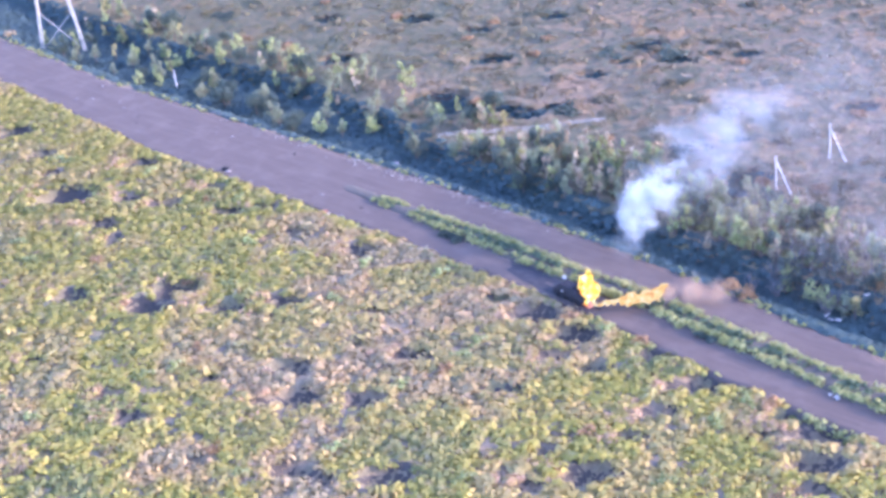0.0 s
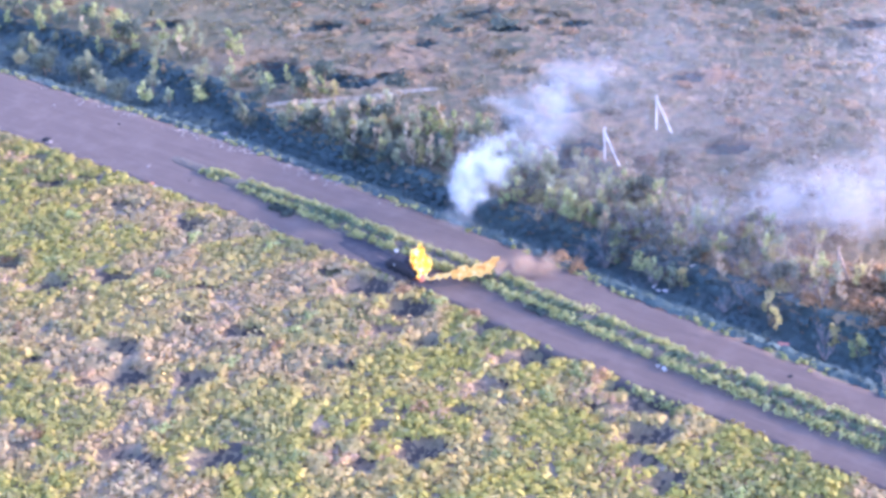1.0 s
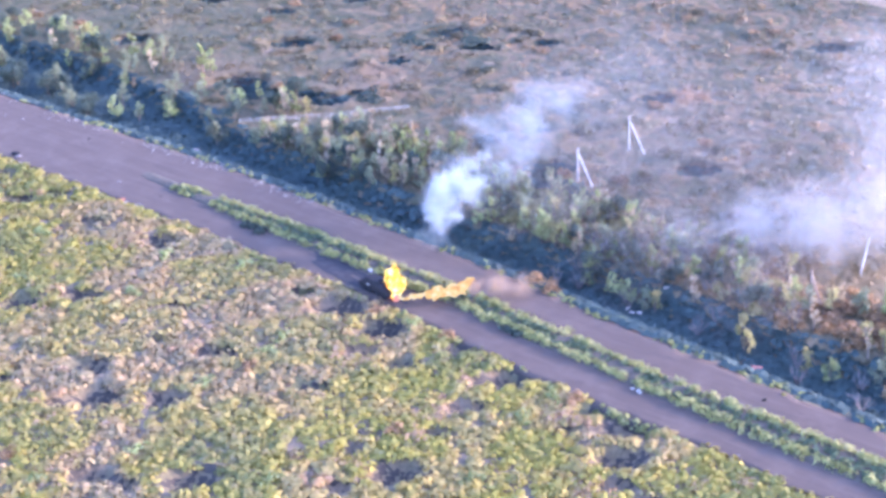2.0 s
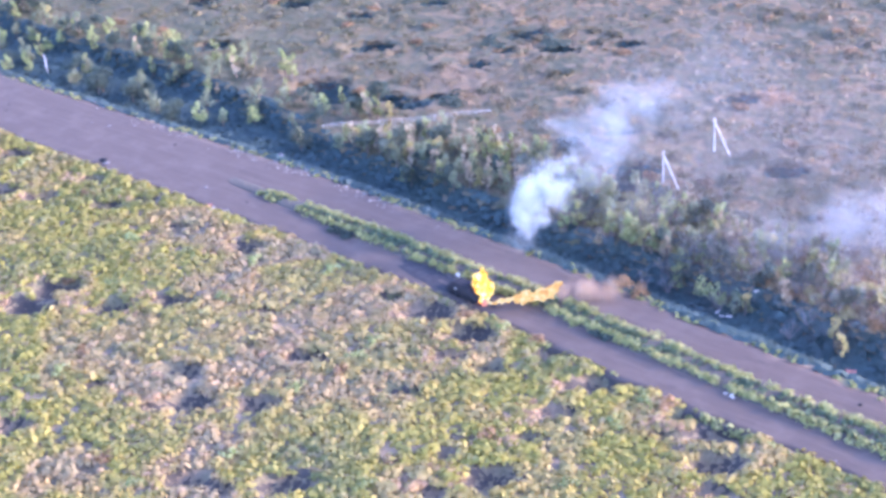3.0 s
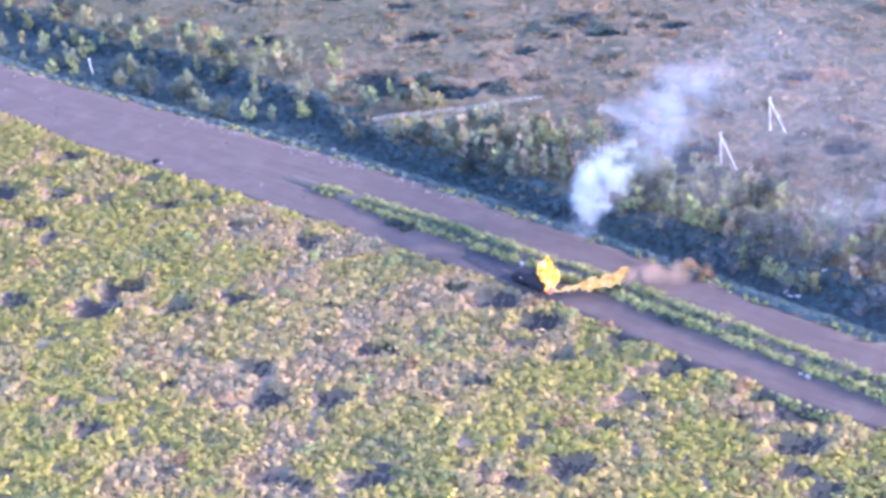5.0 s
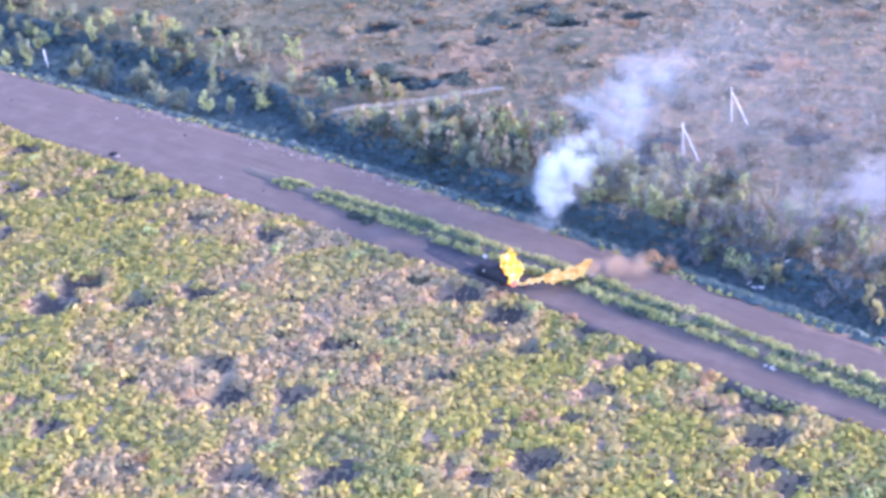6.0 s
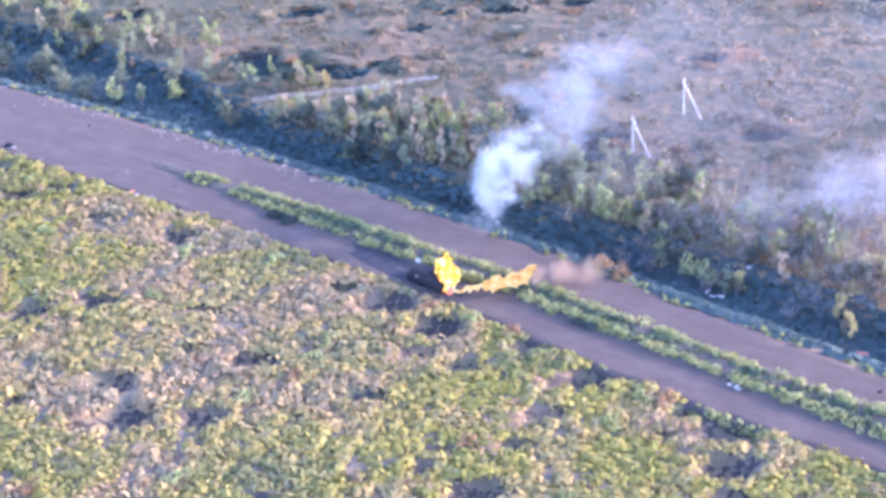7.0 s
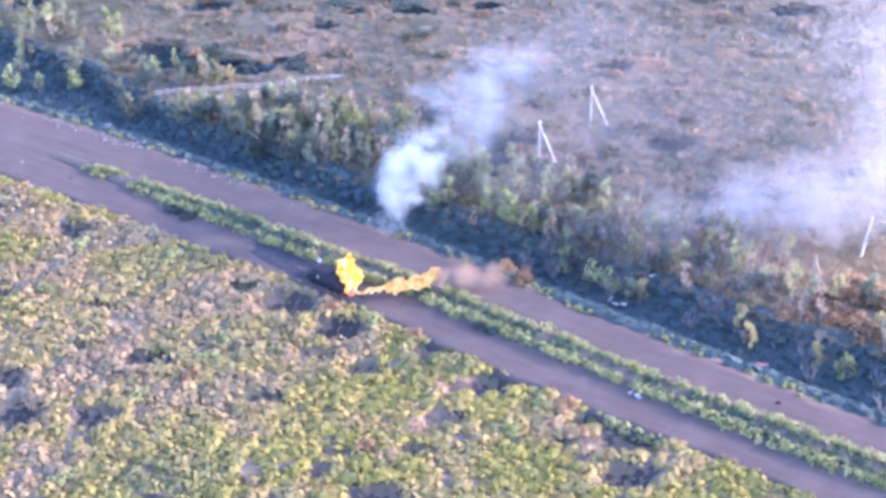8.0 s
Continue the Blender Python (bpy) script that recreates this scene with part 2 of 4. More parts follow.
def bulk(name, verts, faces, mat, smooth=False):
    """One mesh from arrays of corners and of faces with equal numbers of corners."""
    verts, faces = np.asarray(verts, np.float32), np.asarray(faces, np.int32)
    me = bpy.data.meshes.new(name)
    me.vertices.add(len(verts))
    me.vertices.foreach_set("co", verts.ravel())
    n = faces.shape[1]
    me.loops.add(faces.size)
    me.loops.foreach_set("vertex_index", faces.ravel())
    me.polygons.add(len(faces))
    me.polygons.foreach_set("loop_start", np.arange(0, faces.size, n, dtype=np.int32))
    me.update(calc_edges=True)
    if smooth:
        me.polygons.foreach_set("use_smooth", np.ones(len(faces), bool))
    me.materials.append(mat)
    me.validate()
    return me


def link_mesh(name, me, parent=None, label=""):
    ob = new(name, me)
    if parent:
        ob.parent = parent
    if label:
        ob["label"] = label
    return ob


def part(name, bm, material, parent, label="", smooth=False):
    me = bpy.data.meshes.new(name)
    if smooth:
        for f in bm.faces:
            f.smooth = True
    bm.to_mesh(me)
    bm.free()
    me.materials.append(material)
    return link_mesh(name, me, parent, label)


def unit(v):
    return v / np.maximum(np.linalg.norm(v, axis=-1, keepdims=True), 1e-9)


def leaf_cloud(centres, radius, height, count, size, rng, slim=0.55, low=0.0, up=0.0, wild=0.6, top=1.0, flat=0.0):
    """Rhombic leaves in domes: arrays of corners and quads. Centres (n, 3); radius and height a dome; flat: how far leaves lie level."""
    n = len(centres)
    c = np.repeat(centres, count, 0)
    r, h = np.repeat(radius, count), np.repeat(height, count)
    z = rng.uniform(low, top, n * count)
    phi = rng.uniform(0, 2 * np.pi, n * count)
    s = np.sqrt(np.clip(1 - z * z, 0, 1))
    d = np.stack([s * np.cos(phi), s * np.sin(phi), z], 1)
    rr = rng.uniform(0.5, 1.08, n * count)
    p = c + np.stack([d[:, 0] * r * rr, d[:, 1] * r * rr, d[:, 2] * h * rr], 1)
    nrm = unit(d * np.array([1 - flat, 1 - flat, 1.0]) + rng.normal(0, wild, d.shape))
    a = rng.normal(0, 1, d.shape)
    a[:, 2] += up
    u = unit(a - (a * nrm).sum(1, keepdims=True) * nrm)
    v = np.cross(nrm, u)
    l = (size * rng.uniform(0.55, 1.45, n * count) * np.repeat(radius / np.mean(radius), count) ** 0.5)[:, None]
    verts = np.stack([p - u * l, p + v * l * slim, p + u * l, p - v * l * slim], 1).reshape(-1, 3)
    return verts, np.arange(len(verts)).reshape(-1, 4)


def tube(bm, points, radii, sides=6):
    rings = []
    pts = [Vector(p) for p in points]
    for i, (p, r) in enumerate(zip(pts, radii)):
        way = (pts[min(i + 1, len(pts) - 1)] - pts[max(i - 1, 0)]).normalized()
        q = way.to_track_quat("Z", "Y")
        rings.append([bm.verts.new(p + q @ Vector((math.cos(2 * math.pi * k / sides) * r, math.sin(2 * math.pi * k / sides) * r, 0))) for k in range(sides)])
    for a, b in zip(rings, rings[1:]):
        for k in range(sides):
            bm.faces.new((a[k], a[(k + 1) % sides], b[(k + 1) % sides], b[k]))
    bm.faces.new(list(reversed(rings[0])))
    bm.faces.new(rings[-1])


def block(bm, centre, size, bevel=0.0, turn=None):
    r = bmesh.ops.create_cube(bm, size=1)
    m = Matrix.Translation(centre) @ (turn or Matrix()) @ Matrix.Diagonal((*size, 1))
    bmesh.ops.transform(bm, matrix=m, verts=r["verts"])
    if bevel:
        edges = list({e for v in r["verts"] for e in v.link_edges})
        bmesh.ops.bevel(bm, geom=edges, offset=bevel, segments=2, profile=0.6, affect="EDGES")


# ---- the lie of the land ----
def line(*knots):
    xs, ys = zip(*knots)
    wide = np.arange(-600, 601, 2.0)
    y = np.interp(wide, xs, ys)
    y = np.convolve(np.pad(y, 6, mode="edge"), np.hanning(15)[1:-1] / np.hanning(15).sum(), mode="valid")
    return lambda x: np.interp(x, wide, y)


NEAR_EDGE = line((-600, 60), (-260, 18), (-128, 6.0), (-85, 2.6), (-55, -0.3), (0, -0.4), (25, -1.0), (63, -2.4), (93, -6.2), (116, -7.6), (160, -10.5), (600, -40))
MEDIAN_LOW = line((-5, 8.9), (16, 6.6), (30, 5.7), (44, 4.3), (70, 3.3), (95, 0.4), (118, -1.9), (132, -3.0), (600, -34))
MEDIAN_HIGH = line((-5, 10.8), (13, 10.1), (26, 10.3), (42, 9.4), (68, 8.3), (84, 6.8), (95, 5.5), (109, 4.2), (134, 2.9), (600, -28))
FAR_EDGE = line((-600, 80), (-160, 25), (-128, 22.6), (-97, 20), (-2, 20.1), (16, 19.3), (53, 16.9), (76, 14.7), (92, 12.5), (120, 10.0), (134, 8.7), (600, -24))
MEDIAN_START = -5.0

CRATERS_A = [(-50.8, -23.5, 3.4), (-33.2, -26.4, 1.9), (-26, -28.4, 1.5), (-13.3, -45.4, 2.0), (1.2, -39.9, 2.5), (-0.1, -33.5, 2.4), (12.7, -32.6, 2.0), (19.9, -25.8, 2.0), (17, -6.7, 1.9),
             (-16.1, -9.9, 1.9), (-12.3, -4.8, 1.2), (-50.9, -5.5, 2.2), (-38.6, -16.7, 2.0), (-29.9, -14, 1.8), (1.7, -8, 1.3), (-27.7, -4.1, 1.4), (34.8, -19.8, 1.0), (39, -28.5, 1.0)]
CRATERS_B = [(49.4, -26.2, 1.7), (36.6, -38.8, 1.7), (43.5, -43.3, 2.1), (40.5, -47.3, 1.4), (51.9, -38.5, 1.8), (28.6, -47.6, 1.1), (4.1, -48.8, 1.0), (-0.1, -61.1, 1.1), (19, -59.9, 1.1),
             (26.8, -61.5, 1.6), (25.1, -74.4, 1.1), (43.4, -62.1, 1.0), (56.4, -55.9, 1.7), (61.4, -54.3, 1.3), (68.2, -49, 2.0), (48.7, -6.4, 1.4), (56.4, -6.7, 2.2), (65.5, -8, 2.2)]
CRATERS_C = [(73.5, -13.6, 1.4), (78.9, -5.6, 1.6), (88.9, -7.6, 1.9), (86, -10.8, 1.1), (102.7, -8.2, 1.5), (108.2, -9.2, 2.2), (88.1, -16.9, 1.4), (88.2, -23.7, 1.2), (89, -33.2, 2.0),
             (65.6, -25.9, 1.1), (68.1, -24, 1.0), (80.8, -32.6, 1.0), (84.7, -39.5, 1.1), (110.9, -15.4, 1.9), (113.5, -20.4, 1.3), (102.2, -13.7, 1.0), (81, -28.6, 1.0), (67.3, -14, 1.4), (-92, -10, 2.4), (-75, -14, 1.8), (-64, -18, 1.7), (118, -22, 1.5)]
HOLLOWS = [(-43.5, 87.5, 2.4), (-27, 73.5, 3.2), (0, 76.5, 2.3), (-0.5, 96, 3.2), (0.5, 85.8, 2.0), (11, 91.8, 2.5), (-20, 50.8, 3.6), (-14, 48, 3.0), (-5.5, 52.5, 2.9), (1.5, 52.8, 2.6), (4.2, 59, 1.8), (56.8, 50.2, 3.2),
           (58.7, 44.5, 2.6), (57, 88, 2.4), (79.4, 64, 2.7), (-59.6, 56.2, 3.0), (-63.3, 86, 2.8), (45.7, 63.5, 2.2), (47.7, 41.8, 2.2), (74.5, 130, 3.4), (-85, 76, 2.6), (22, 102, 2.2), (-33, 103, 2.6)]
CRATERS = [(x, y, 1.6 * r) for x, y, r in CRATERS_A + CRATERS_B + CRATERS_C]
HOLLOWS = [(x, y, 1.4 * r) for x, y, r in HOLLOWS]
PITS = CRATERS + HOLLOWS


def band(x):
    """Breadth of the overgrown band beyond the far asphalt edge."""
    return np.interp(x, [-60, -25, 5, 60, 100, 150], [24.0, 20.0, 12.5, 11.5, 14.0, 15.5])


def crater_reach(dx, dy):
    """Distance from a hollow's middle, measured on its long oval."""
    return np.hypot((dx * 0.8 + dy * 0.6) / 1.4, (dy * 0.8 - dx * 0.6) * 1.08)


def wave(x, y):
    return (0.16 * np.sin(x * 0.071 + 1.3) * np.sin(y * 0.083 + 0.4) + 0.09 * np.sin(x * 0.19 + y * 0.13) + 0.06 * np.sin(y * 0.33 - x * 0.21 + 2.0))


def height(x, y):
    """The ground's height: level under the road, a ditch beyond it, hollows in the field."""
    x, y = np.asarray(x, float), np.asarray(y, float)
    lo, hi = NEAR_EDGE(x), FAR_EDGE(x)
    off = np.maximum(np.maximum(lo - y, y - hi), 0)
    z = wave(x, y) * np.clip(off / 4, 0, 1)
    within = np.minimum(y - lo, hi - y)
    z = np.where(off <= 0, -0.02 - 0.23 * np.clip((within - 1.2) / 1.2, 0, 1), z - 0.02 * np.clip(1 - off / 1.0, 0, 1))
    d = y - hi
    w = band(x)
    z = z - 2.9 * np.clip((d - 0.8) / 4.0, 0, 1) ** 1.4 * np.clip((w - 0.5 - d) / 3.0, 0, 1) ** 1.1
    for cx, cy, r in PITS:
        q = crater_reach(x - cx, y - cy) / r
        z = z - np.clip(off / 1.2, 0, 1) * (0.62 * r * np.clip(1 - q * q, 0, 1) - 0.10 * r * np.exp(-((q - 1.12) / 0.2) ** 2))
    return z


def ground_sheet():
    far_l, far_r = np.array([-3000, -1600, -800, -420, -300]), np.array([260, 380, 800, 1600, 3000])
    xs = np.concatenate([far_l, np.arange(-230, 191, 1.4), far_r])
    ys = np.concatenate([far_l, np.arange(-130, 211, 1.0), far_r])
    gx, gy = np.meshgrid(xs, ys)
    verts = np.stack([gx, gy, height(gx, gy)], -1).reshape(-1, 3)
    nx, ny = len(xs), len(ys)
    i = (np.arange(ny - 1)[:, None] * nx + np.arange(nx - 1)).ravel()
    me = bulk("ground", verts, np.stack([i, i + 1, i + nx + 1, i + nx], 1), M["soil"], True)
    tagged(new("ground", me), "brown and green autumn field soil pitted with craters", "ground", kind="structure")


ground_sheet()


def strip(name, mat, low, high, x0, x1, rows, top, step=1.0, ragged=0.0, skirt=0.5):
    """A sheet between two long lines, with a skirt that goes down into the ground."""
    xs = np.arange(x0, x1 + step / 2, step)
    rng = np.random.RandomState(3)
    a, b = low(xs), high(xs)
    a = a + ragged * (np.convolve(rng.normal(0, 1, len(xs)), [0.3, 0.5, 0.3], "same"))
    b = b + ragged * (np.convolve(rng.normal(0, 1, len(xs)), [0.3, 0.5, 0.3], "same"))
    f = np.linspace(0, 1, rows)
    gx = np.repeat(xs[:, None], rows + 2, 1)
    gy = np.concatenate([a[:, None], a[:, None] + (b - a)[:, None] * f, b[:, None]], 1)
    gz = np.concatenate([np.full((len(xs), 1), -skirt), top(gx[:, 1:-1], np.repeat(f[None], len(xs), 0)), np.full((len(xs), 1), -skirt)], 1)
    verts = np.stack([gx, gy, gz], -1).reshape(-1, 3)
    w = rows + 2
    i = (np.arange(len(xs) - 1)[:, None] * w + np.arange(w - 1)).ravel()
    return bulk(name, verts, np.stack([i, i + w, i + w + 1, i + 1], 1), mat)


tagged(new("road", strip("road", M["asphalt"], NEAR_EDGE, FAR_EDGE, -420, 320, 15,
    lambda x, f: 0.03 + 0.10 * (1 - (2 * f - 1) ** 2) + 0.02 * np.sin(x * 0.31 + f * 9), ragged=0.4)),
    "worn grey asphalt road with patches and ragged edges", "road", kind="structure")


def mound(x, f):
    grow = np.clip((x - MEDIAN_START) / 10, 0, 1) ** 0.6
    return 0.12 + grow * 0.40 * np.sin(np.pi * np.clip(f, 0, 1)) ** 0.7 + 0.05 * np.sin(x * 1.1 + f * 5) * grow * np.sin(np.pi * f)


tagged(new("median_strip", strip("median_strip", M["earth"], MEDIAN_LOW, MEDIAN_HIGH, MEDIAN_START, 320, 9, mound, ragged=0.2)),
    "low earth strip overgrown with weeds between two carriageways", "median", kind="structure")


def crater_floors():
    """Burnt soil lining each hollow, its dark colour also painting the shade."""
    for n, (cx, cy, r) in enumerate(PITS):
        rng = np.random.RandomState(100 + n)
        rings, seg = 7, 22
        wob = 1 + 0.16 * np.sin(np.linspace(0, 2 * np.pi, seg, endpoint=False) * 3 + rng.uniform(0, 6)) + rng.normal(0, 0.06, seg)
        ang = np.linspace(0, 2 * np.pi, seg, endpoint=False)
        q = np.linspace(0.02, 0.94, rings)
        u, w = r * q[:, None] * wob * np.cos(ang) * 1.4, r * q[:, None] * wob * np.sin(ang) / 1.08
        x, y = cx + u * 0.8 - w * 0.6, cy + u * 0.6 + w * 0.8
        z = height(x, y) + 0.06
        z[-1] -= 0.16
        v = np.stack([x, y, z], -1).reshape(-1, 3)
        i = np.arange(rings - 1)[:, None] * seg + np.arange(seg)
        j = np.arange(rings - 1)[:, None] * seg + (np.arange(seg) + 1) % seg
        quads = np.stack([i, j, j + seg, i + seg], -1).reshape(-1, 4)
        tagged(new("shell_crater", bulk("shell_crater", v, quads, M["burnt"], True)),
            "earth hollow torn by a shell, dark with burnt soil and painted shade " + ("in the field" if n < len(CRATERS) else "in the dry steppe"), "crater", "craters in the field" if n < len(CRATERS) else "craters in the steppe")


crater_floors()

# ---- low growth ----


def inside(x, y, corners):
    hit = np.zeros(x.shape, bool)
    for (ax, ay), (bx, by) in zip(corners, corners[1:] + corners[:1]):
        cross = (ay > y) != (by > y)
        hit ^= cross & (x < (bx - ax) * (y - ay) / (by - ay + 1e-12) + ax)
    return hit


def scatter(corners, density, rng, keep=None):
    xs, ys = zip(*corners)
    n = int((max(xs) - min(xs)) * (max(ys) - min(ys)) * density)
    x, y = rng.uniform(min(xs), max(xs), n), rng.uniform(min(ys), max(ys), n)
    ok = inside(x, y, corners)
    if keep is not None:
        ok &= keep(x, y)
    return x[ok], y[ok]


def clear_of_craters(x, y, share=0.9):
    ok = np.ones(x.shape, bool)
    for cx, cy, r in PITS:
        ok &= crater_reach(x - cx, y - cy) > r * share
    return ok


def patchy(x, y, f, cut):
    """Uneven cover: true where a slow wave of the land is above the cut."""
    return np.sin(x * f + 1.7 * np.sin(y * f * 0.8)) * np.sin(y * f * 1.2 + 1.3 * np.sin(x * f * 0.7 + 1)) > cut


FIELD = [(-175, 48), (-185, 20), (-60, -48), (26, -98), (60, -75), (150, -22), (150, -6), (95, -6), (40, 0), (-50, 1), (-128, 8)]
rng = np.random.RandomState(11)
x, y = scatter(FIELD, 1.15, rng, lambda x, y: (y < NEAR_EDGE(x) + 0.3) & clear_of_craters(x, y))
r = rng.uniform(0.6, 1.35, len(x)) * np.where(rng.uniform(0, 1, len(x)) < 0.08, 1.4, 1)
v, f = leaf_cloud(np.stack([x, y, height(x, y) - 0.05], 1), r, r * rng.uniform(0.4, 0.85, len(x)), 24, 0.35, rng, slim=0.52, wild=0.13, up=0.8, low=0.25, flat=0.3)
tagged(new("weeds", bulk("weeds", v, f, M["field"])), "dense yellow-green and dry pinkish weeds covering the field", "weeds", kind="stuff")

FAR_LAND = [(-205, 26), (-120, 18), (0, 16), (80, 10), (150, 4), (150, 90), (100, 158), (20, 158), (-90, 105), (-205, 60)]
rng = np.random.RandomState(12)
x, y = scatter(FAR_LAND, 1.15, rng, lambda x, y: (y > FAR_EDGE(x) + band(x) - 1) & clear_of_craters(x, y))
r = rng.uniform(0.6, 1.4, len(x))
v, f = leaf_cloud(np.stack([x, y, height(x, y) - 0.05], 1), r, r * rng.uniform(0.10, 0.28, len(x)), 12, 0.70, rng, slim=0.66, up=0.3, wild=0.05, low=0.5, flat=0.85)
tagged(new("dry_grass", bulk("dry_grass", v, f, M["steppe"])), "brown and pinkish dry steppe grass in tussocks", "grass", kind="stuff")

# Ditch growth; its dark colour carries part of the ditch's shade.
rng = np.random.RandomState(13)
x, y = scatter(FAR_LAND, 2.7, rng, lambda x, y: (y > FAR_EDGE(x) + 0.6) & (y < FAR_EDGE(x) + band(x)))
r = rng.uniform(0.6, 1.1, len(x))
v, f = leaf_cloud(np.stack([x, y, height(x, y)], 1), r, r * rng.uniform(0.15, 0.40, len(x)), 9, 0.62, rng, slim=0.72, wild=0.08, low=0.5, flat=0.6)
# Growth added in the steppe hollows so that they look darkly shaded.
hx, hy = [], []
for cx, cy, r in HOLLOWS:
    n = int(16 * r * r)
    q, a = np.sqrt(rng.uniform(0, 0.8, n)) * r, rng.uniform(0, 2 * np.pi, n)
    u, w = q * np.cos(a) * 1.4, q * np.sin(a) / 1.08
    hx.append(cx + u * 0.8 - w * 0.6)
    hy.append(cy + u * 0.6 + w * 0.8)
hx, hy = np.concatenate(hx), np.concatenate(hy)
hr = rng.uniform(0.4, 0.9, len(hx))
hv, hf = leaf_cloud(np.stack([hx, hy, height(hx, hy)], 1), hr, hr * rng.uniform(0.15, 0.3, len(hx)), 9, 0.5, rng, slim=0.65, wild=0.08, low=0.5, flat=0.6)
tagged(new("hollow_growth", bulk("hollow_growth", hv, hf, M["ditch"])), "growth added in the steppe hollows, coloured dark as their shade", "undergrowth", kind="stuff")
tagged(new("ditch_growth", bulk("ditch_growth", v, f, M["ditch"])), "growth filling the roadside ditch, its blue-green darkened as painted shade", "undergrowth", kind="stuff")


rng = np.random.RandomState(14)
cs, rs = [], []
for cx, cy, r in CRATERS:
    if r < 1.7 or rng.uniform() < 0.25:
        continue
    n = int(9 * r)
    u, w = rng.normal(-1.25, 0.45, n) * r * 1.4, rng.normal(0.35, 0.65, n) * r
    x, y = cx + u * 0.8 - w * 0.6, cy + u * 0.6 + w * 0.8
    ok = clear_of_craters(x, y, 0.9) & (y < NEAR_EDGE(x) - 0.4)
    x, y = x[ok], y[ok]
    cs.append(np.stack([x, y, height(x, y) - 0.05], 1))
    rs.append(rng.uniform(0.6, 1.15, len(x)))
c, r = np.concatenate(cs), np.concatenate(rs)
v, f = leaf_cloud(c, r, r * rng.uniform(0.5, 0.95, len(r)), 26, 0.28, rng, slim=0.42, wild=0.34, up=1.3)
tagged(new("withered_weeds", bulk("withered_weeds", v, f, M["withered"])), "withered orange-tan weeds on the torn rims of craters", "weeds", kind="stuff")

rng = np.random.RandomState(15)
x, y = scatter(FAR_LAND, 0.10, rng, lambda x, y: (y > FAR_EDGE(x) + band(x) + 1) & clear_of_craters(x, y, 1.1) & patchy(x, y, 0.16, -0.35))
r = rng.uniform(0.8, 2.0, len(x))
v, f = leaf_cloud(np.stack([x, y, height(x, y) - 0.1], 1), r, r * rng.uniform(0.45, 0.9, len(x)), 34, 0.34, rng, slim=0.42, up=1.0, wild=0.3)
tagged(new("steppe_clumps", bulk("steppe_clumps", v, f, M["steppe"])), "rounded clumps of brown and olive steppe plants", "undergrowth", kind="stuff")


def verge_rows(name, label, lines, x0, x1, density, r0, r1, seed, base=None, cut=-0.62, mat="verge"):
    rng = np.random.RandomState(seed)
    cs, rs = [], []
    for curve, spread in lines:
        n = int((x1 - x0) * density)
        x = rng.uniform(x0, x1, n)
        y = curve(x) + rng.normal(0, spread, n)
        keep = patchy(x, y, 0.35, cut)
        if base is not None:
            keep &= (x > 42) | patchy(x, y, 0.30, -0.25)
        x, y = x[keep], y[keep]
        z = height(x, y) if base is None else base(x, y)
        cs.append(np.stack([x, y, z], 1))
        rs.append(rng.uniform(r0, r1, len(x)) * (1 if base is None else np.interp(x, [-4, 30], [0.5, 1.0])))
    c, r = np.concatenate(cs), np.concatenate(rs)
    v, f = leaf_cloud(c, r, r * rng.uniform(0.8, 1.3, len(r)), 22, 0.23, rng, slim=0.45, wild=0.45, up=1.0)
    tagged(new(name, bulk(name, v, f, M[mat])), label, "weeds", kind="stuff")


verge_rows("roadside_grass", "pale green grass along the asphalt edges",
    [(lambda x: NEAR_EDGE(x) - 0.5, 0.25), (lambda x: NEAR_EDGE(x) - 0.1, 0.3), (lambda x: FAR_EDGE(x) + 0.55, 0.5)], -175, 145, 2.3, 0.16, 0.52, 21, cut=-0.22)


def on_mound(x, y):
    f = (y - MEDIAN_LOW(x)) / np.maximum(MEDIAN_HIGH(x) - MEDIAN_LOW(x), 0.1)
    return mound(x, np.clip(f, 0, 1))


def between(s):
    return lambda x: MEDIAN_LOW(x) * (1 - s) + MEDIAN_HIGH(x) * s


verge_rows("median_weeds", "bright green bushy weeds growing in rows on the median", [(between(0.16), 0.30), (between(0.80), 0.34)], -2, 145, 3.2, 0.45, 0.98, 22, on_mound, cut=-2.0)
verge_rows("median_undergrowth", "low dark green plants between rows of weeds on the median", [(between(0.30), 0.3), (between(0.55), 0.35)], 2, 145, 1.9, 0.3, 0.7, 23, on_mound, cut=-0.8, mat="under")

# ---- trees and shrubs ----


def shrub(name, leaf_mat, seed, radius, tall, leaves, size, label, category, group):
    """A low shrub: a few stems and a leafy uneven dome."""
    rng = np.random.RandomState(seed)
    top = new(name)
    for _ in range(4):
        bm = bmesh.new()
        a, l = rng.uniform(0, 6.28), rng.uniform(0.4, 0.8)
        tip = (math.cos(a) * radius * l, math.sin(a) * radius * l, tall * rng.uniform(0.55, 0.85))
        tube(bm, [(0, 0, -0.2), (tip[0] * 0.4, tip[1] * 0.4, tip[2] * 0.6), tip], [0.07, 0.05, 0.015], 5)
        part("stem", bm, M["bark"], top)
    n = 9
    c = np.stack([rng.normal(0, radius * 0.42, n), rng.normal(0, radius * 0.42, n), rng.uniform(0.05, 0.5, n) * tall], 1)
    rr = rng.uniform(0.35, 0.6, n) * radius
    v, f = leaf_cloud(c, rr, rr * tall / radius * rng.uniform(0.7, 1.0, n), leaves // n, size, rng, low=-0.2, wild=0.4)
    link_mesh("foliage", bulk("foliage", v, f, leaf_mat), top)
    return tagged(top, label, category, group)


